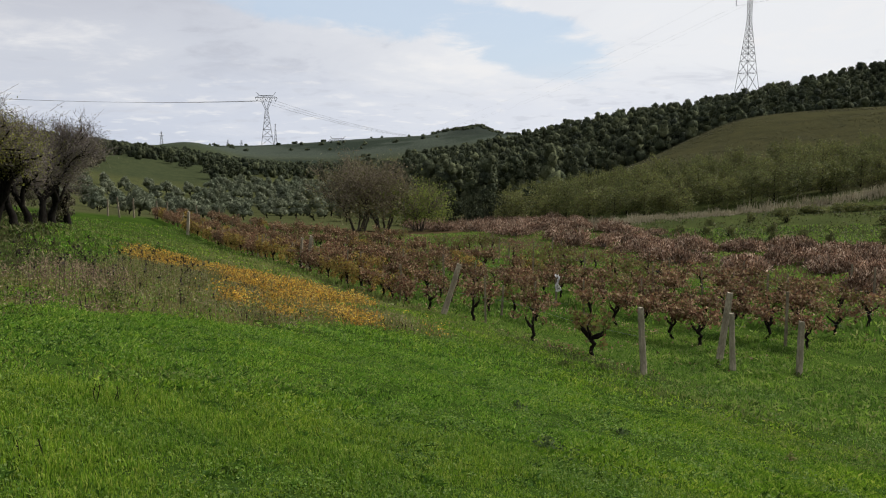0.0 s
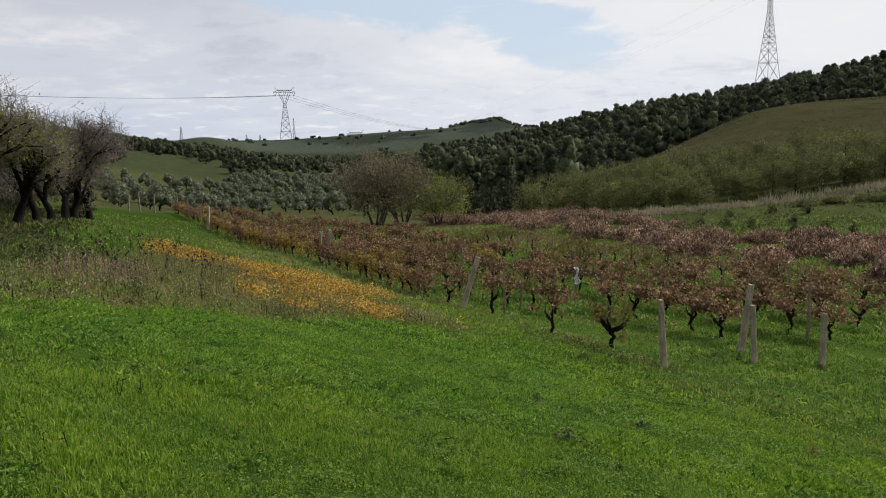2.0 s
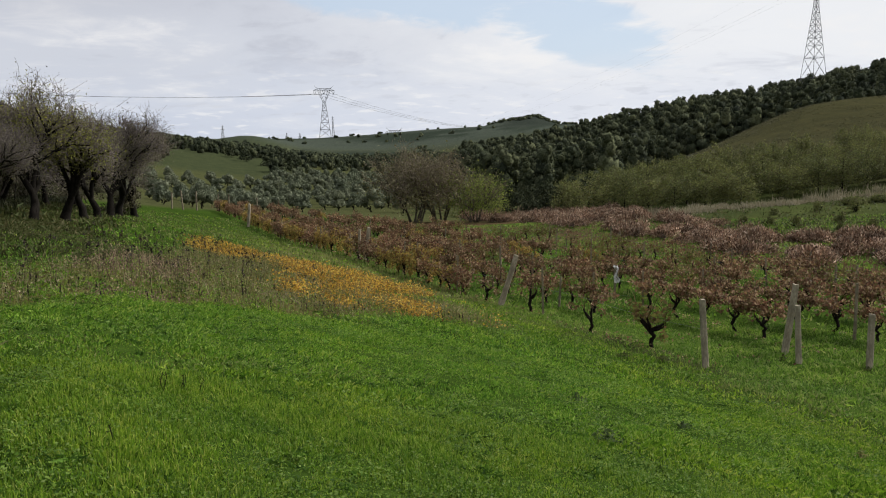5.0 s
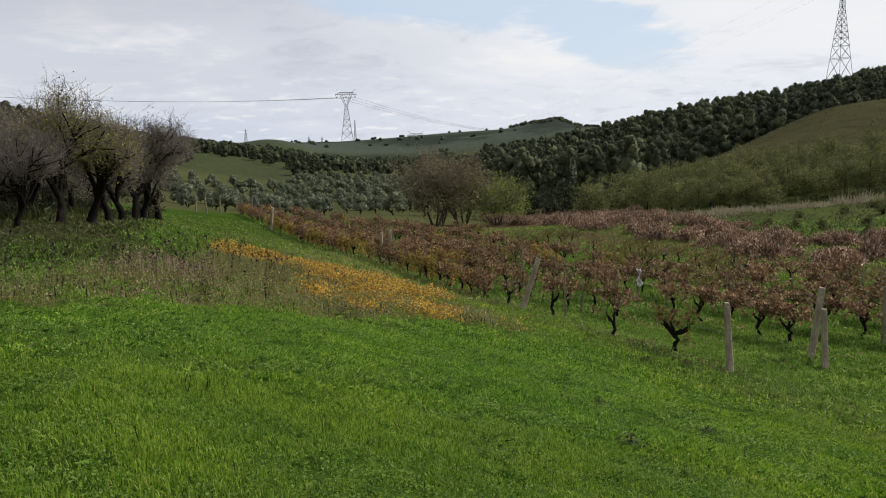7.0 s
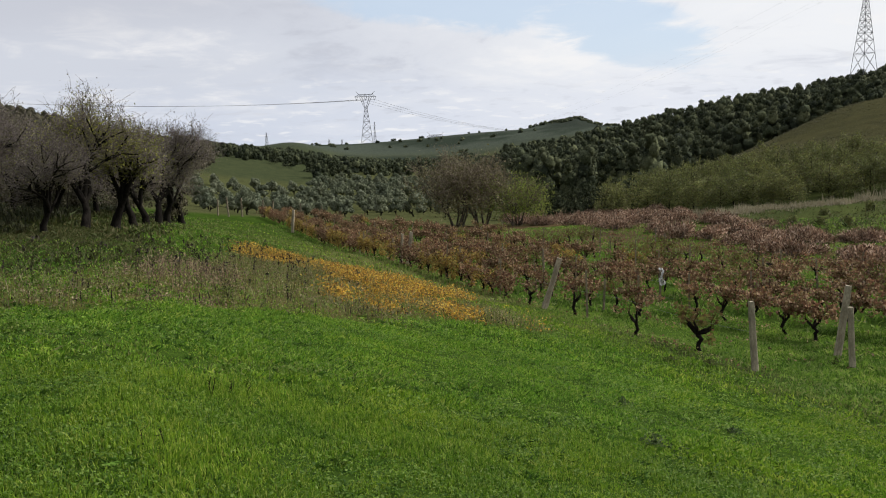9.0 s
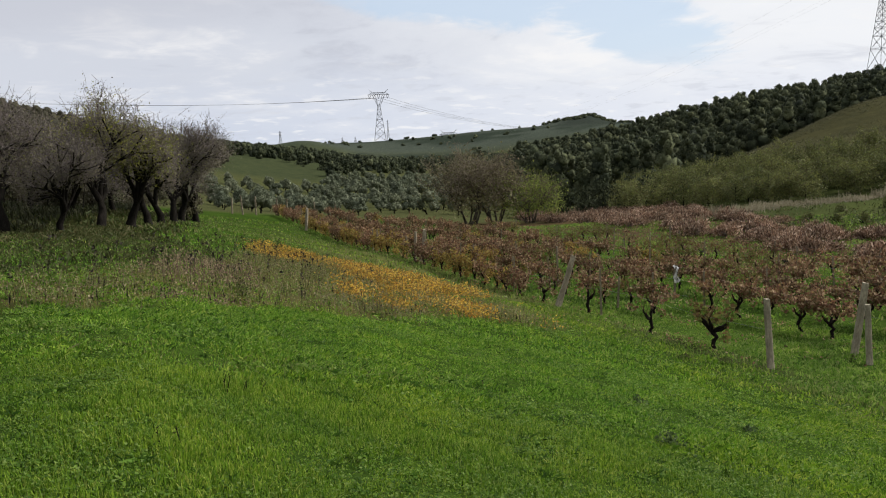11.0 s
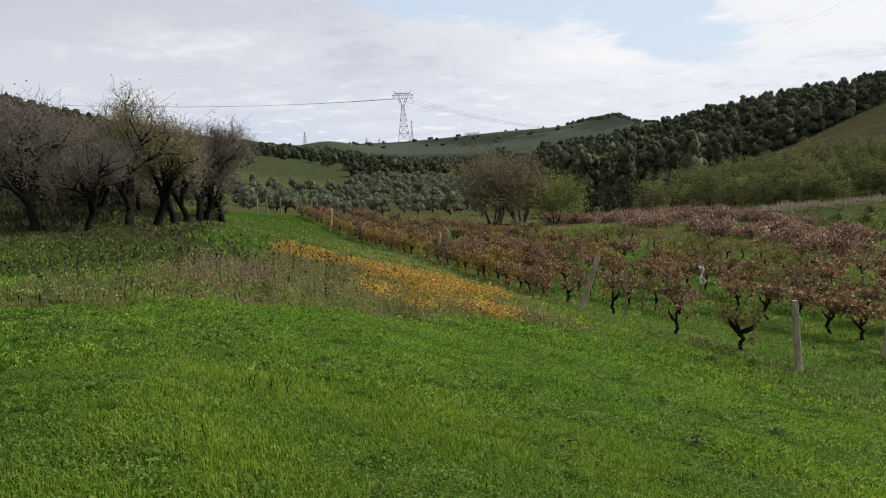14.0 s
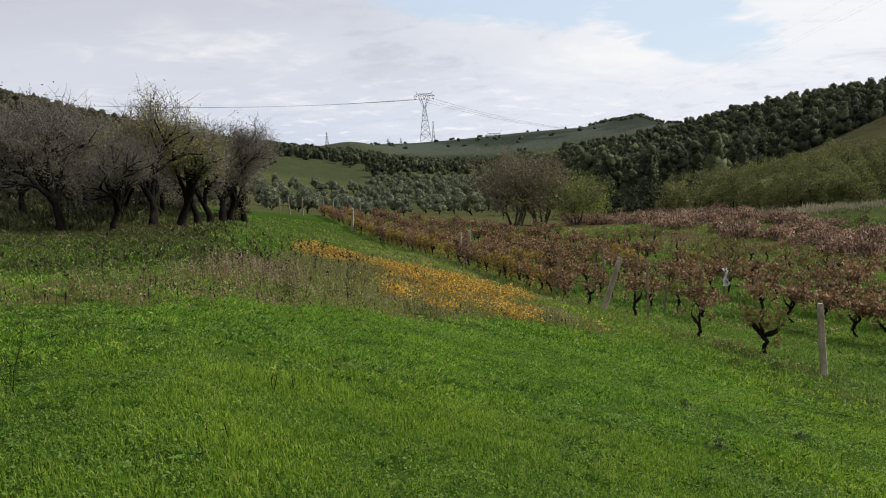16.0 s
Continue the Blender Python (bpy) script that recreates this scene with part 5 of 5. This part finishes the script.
def orange_plants():
    rng = np.random.default_rng(33)
    x, y, d = strewn(rng, 36000, 13, 36, -30, 8)
    k = rng.uniform(size=len(x)) < orange_band(x, y)
    x, y = x[k], y[k]
    h = np.clip(0.26 + 0.2 * rough_noise(x, y, 0.9, 10), 0.06, 0.6)
    n = len(x)
    r = 13
    at = np.stack([x, y, height(x, y)], 1)
    q = np.repeat(at, r, 0) + np.stack([rng.normal(0, 0.1, n * r), rng.normal(0, 0.1, n * r), rng.uniform(0.15, 1.15, n * r) * np.repeat(h, r)], 1)
    v, f = leaves(rng, q, 0.058, np.array([0, 0, 0.3]), 0.6)
    stuff("orange_plants", "low plants with bright orange autumn leaves", "plants", v, f, ORANGE)


orange_plants()


def straw_line():
    """Pale tall grass along the foot of the thicket, and tufts on the slope below it."""
    rng = np.random.default_rng(34)
    n = 9000
    az = rng.uniform(9.5, 33, n)
    d = np.interp(az, [9, 11, 16, 20, 27, 33], [66, 69, 74, 79, 86, 90]) + rng.normal(0, 1.0, n) + 1.5 * rough_noise(az, az * 0, 1.5, 3)
    x, y = d * np.sin(np.radians(az)), d * np.cos(np.radians(az))
    at = np.stack([x, y, height(x, y) - 0.05], 1)
    v, f = blades(rng, at, 0.85 * np.clip(0.7 + 0.6 * rough_noise(x, y, 3, 4), 0.2, 1.5), 0.05, 0.3, 0.4)
    stuff("straw_grass", "pale dry straw along the foot of the thicket", "grass", v, f, PALE_GRASS)
    n = 30000
    az, d = rng.uniform(8, 33, n), rng.uniform(48, 90, n)
    x, y = d * np.sin(np.radians(az)), d * np.cos(np.radians(az))
    l = RY * x - RX * y
    k = (l > 40) & (rng.uniform(size=n) < np.clip(0.5 + 0.8 * rough_noise(x, y, 3.5, 5), 0.05, 1))
    at = np.stack([x[k], y[k], height(x[k], y[k]) - 0.03], 1)
    v, f = blades(rng, at, 0.16, 0.09, 0.7, 0.7)
    stuff("slope_grass", "tufted green grass on the slope", "grass", v, f, SHADE_GRASS)
    # the dome and the pasture, too far to see single tufts well
    n = 60000
    az, d = rng.uniform(5, 33, n), np.sqrt(rng.uniform(95 ** 2, 205 ** 2, n))
    x, y = d * np.sin(np.radians(az)), d * np.cos(np.radians(az))
    k = rng.uniform(size=n) < np.clip(0.5 + 0.9 * rough_noise(x, y, 9, 6), 0.05, 1)
    at = np.stack([x[k], y[k], height(x[k], y[k]) - 0.03], 1)
    v, f = blades(rng, at, 0.14, 0.13, 0.8, 0.8)
    stuff("hill_grass", "dull olive brown grass on the domed hill", "grass", v, f, HILL_GRASS)


straw_line()


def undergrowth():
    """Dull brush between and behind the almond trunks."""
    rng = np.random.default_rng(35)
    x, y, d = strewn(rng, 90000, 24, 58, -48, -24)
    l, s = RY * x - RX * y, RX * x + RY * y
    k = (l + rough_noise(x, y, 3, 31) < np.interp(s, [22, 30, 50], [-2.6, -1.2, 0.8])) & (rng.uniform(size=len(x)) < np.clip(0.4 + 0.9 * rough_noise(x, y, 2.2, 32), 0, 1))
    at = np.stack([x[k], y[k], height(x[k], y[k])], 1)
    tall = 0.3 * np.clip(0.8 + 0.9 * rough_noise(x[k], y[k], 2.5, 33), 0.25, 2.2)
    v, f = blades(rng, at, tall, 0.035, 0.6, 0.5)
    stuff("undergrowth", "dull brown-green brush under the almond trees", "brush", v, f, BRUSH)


undergrowth()


# ---------------------------------------------------------------- small things
def weed_clump(rng, m, label, mat, size, count, tall):
    ob = base_of("weed_clump", m, label, "weed", "weed clumps in the meadow")
    a, r = rng.uniform(0, 2 * np.pi, count), np.minimum(np.abs(rng.normal(0, 0.5, count)), 1.3) * size
    at = np.stack([r * np.cos(a), r * np.sin(a) * 0.6, rng.uniform(0.02, 1, count) * tall * (1.4 - r / size)], 1)
    v, f = leaves(rng, at, 0.035, np.array([0, 0, 0.4]), 0.5)
    link_mesh("foliage", raw_mesh("foliage", v, f), mat, ob)
    return ob


def weed_stalk(rng, m, tall):
    ob = base_of("weed_stalk", m, "thin dark dry weed stalk standing in the grass", "weed", "dry weed stalks")
    d = np.array([rng.normal(0, 0.25), rng.normal(0, 0.25), 1.0])
    main = [np.array([0, 0, -0.02]), d * tall * 0.35 + rng.normal(0, 0.01, 3), d * tall * 0.7 + rng.normal(0, 0.02, 3), d * tall]
    v, f = tubes([(main, [0.004, 0.0035, 0.003, 0.002])], 4)
    link_mesh("stalk", raw_mesh("stalk", v, f), VINE_BARK, ob)
    for k in range(int(rng.integers(3, 6))):
        q = main[1] + (main[3] - main[1]) * rng.uniform(0, 0.9)
        e = np.array([rng.normal(0, 1), rng.normal(0, 1), 0.8]) * tall * 0.13
        v, f = tubes([([q, q + e * 0.5, q + e], [0.0028, 0.0022, 0.0015])], 3)
        link_mesh("side_twig", raw_mesh("side_twig", v, f), VINE_BARK, ob)
    return ob


CLUMPS = (
    (1.03, 7.82, 0.32, 0.12, GREY_HERB, "low grey-green leafy clump in the grass"),
    (0.95, 10.20, 0.16, 0.09, GREY_HERB, "flat dark weed clump in the meadow"),
    (5.26, 13.51, 0.16, 0.09, HERB, "dark green broad-leaved clump in the grass"),
    (2.22, 9.79, 0.12, 0.08, GREY_HERB, "small dark weed clump in the grass"),
    (-2.64, 7.56, 0.45, 0.05, ROUGH_GRASS, "dark flattened patch of weeds"),
    (-3.04, 7.23, 0.35, 0.05, ROUGH_GRASS, "dark flattened patch of weeds"),
    (3.53, 17.65, 0.35, 0.12, SHADE_GRASS, "dark weeds below the vine"),
    (2.63, 17.13, 0.30, 0.10, SHADE_GRASS, "dark weeds below the vine"),
    (4.53, 10.16, 0.14, 0.12, WEED, "yellowish dry weed clump in the grass"),
    (6.86, 13.66, 0.30, 0.12, HERB, "pale green herb clump in the grass"),
    (1.39, 6.98, 0.15, 0.06, HERB, "green broad-leaved clump in the grass"),
    (-1.34, 5.01, 0.08, 0.05, HERB, "dark green leafy clump in the grass"),
    (-1.41, 5.03, 0.10, 0.05, HERB, "small dark leafy clump in the grass"),
    (-5.41, 7.52, 0.60, 0.08, ROUGH_GRASS, "dark flattened patch of weeds"),
    (-7.07, 10.42, 0.40, 0.15, HERB, "dark green weed clump before the dry weeds"),
    (7.00, 20.15, 0.20, 0.12, SHADE_GRASS, "dark weeds round the post"),
    (8.72, 19.37, 0.20, 0.10, SHADE_GRASS, "dark weeds round the post"),
    (-5.02, 12.17, 0.25, 0.30, SHADE_GRASS, "dark upright weed clump"),
)
STALKS = (
    (-2.61, 6.24, 0.16),
    (-2.74, 6.16, 0.14),
    (-2.52, 6.40, 0.14),
    (-2.29, 4.49, 0.12),
    (-4.14, 4.88, 0.50),
    (-4.07, 4.84, 0.35),
    (-4.20, 4.89, 0.25),
    (-2.38, 4.39, 0.12),
    (-2.74, 6.17, 0.16),
    (-2.64, 6.24, 0.14),
    (0.02, 7.49, 0.14),
    (2.31, 8.52, 0.16),
    (5.19, 11.09, 0.22),
    (-0.88, 8.96, 0.10),
)


def small_things():
    rng = np.random.default_rng(41)
    # x, y, size of the leafy clumps
    for x, y, size, tall, mat, label in CLUMPS:
        weed_clump(rng, pose(x, y, on_ground(x, y)), label, mat, size, int(170 * (size / 0.2) ** 1.2), tall)
    for x, y, tall in STALKS:
        weed_stalk(rng, pose(x, y, on_ground(x, y)), tall)


small_things()


def plastic_sheet():
    """A torn white sheet hung on a stake among the vines."""
    rng = np.random.default_rng(42)
    x, y = rows_place(18.2, 22.9)
    bm = bmesh.new()
    grid = [[bm.verts.new((0.14 * (i / 5 - 0.5) * (1 + 0.5 * math.sin(j)) + 0.03 * math.sin(j * 1.3), 0.05 * math.sin(i * 1.9 + j * 0.8) + rng.normal(0, 0.008), 0.62 + 0.62 * j / 8 + rng.normal(0, 0.012))) for j in range(9)] for i in range(6)]
    for i in range(5):
        for j in range(8):
            if rng.uniform() > 0.12:
                bm.faces.new((grid[i][j], grid[i + 1][j], grid[i + 1][j + 1], grid[i][j + 1]))
    bmesh.ops.solidify(bm, geom=bm.faces[:], thickness=0.004)
    me = bpy.data.meshes.new("plastic_sheet")
    bm.to_mesh(me)
    bm.free()
    m, t, b = material("white_plastic")
    t.links.new(ramp(t, grain(t, 9, 4, 0.6, coords(t)), (0.35, (0.35, 0.34, 0.33)), (0.65, (0.75, 0.75, 0.76))), b.inputs["Base Color"])
    b.inputs["Roughness"].default_value = 0.45
    ob = link_mesh("plastic_sheet", me, m)
    ob.matrix_basis = pose(x, y, on_ground(x, y), 0, 0, 10)
    tagged(ob, "torn white plastic sheet hung on a stake", "sheet")
    post(rng, 18.25, 23.05, 1.25, 0, 0.08, WOOD, "wooden_stake", "thin grey wooden stake among the vines", "vineyard stakes")


plastic_sheet()


def leaf_litter():
    """Fallen brown leaves and low dark weeds along the vine rows."""
    rng = np.random.default_rng(43)
    n = 15000
    row = rng.integers(0, 7, n)
    s = rng.uniform(13, 60, n)
    l = np.where(row == 0, np.interp(s, [13, 24, 38], [12.95, 13.3, 13.9]), np.array(VINE_ROWS)[row]) + rng.normal(0, 0.28, n)
    x, y = rows_place(l, s)
    k = (rng.uniform(size=n) < np.clip(0.35 + 0.8 * rough_noise(x, y, 1.4, 15), 0, 1)) & (s < np.interp(l, [13, 26, 27, 32], [60, 56, 40, 24]))
    x, y = x[k], y[k]
    at = np.stack([x, y, height(x, y) + rng.uniform(0.02, 0.14, len(x))], 1)
    v, f = leaves(rng, at, 0.075, None, 0.7, np.array([0, 0, 0.8]))
    stuff("fallen_leaves", "fallen brown vine leaves on the grass", "leaves", v, f, VINE_RED)


leaf_litter()
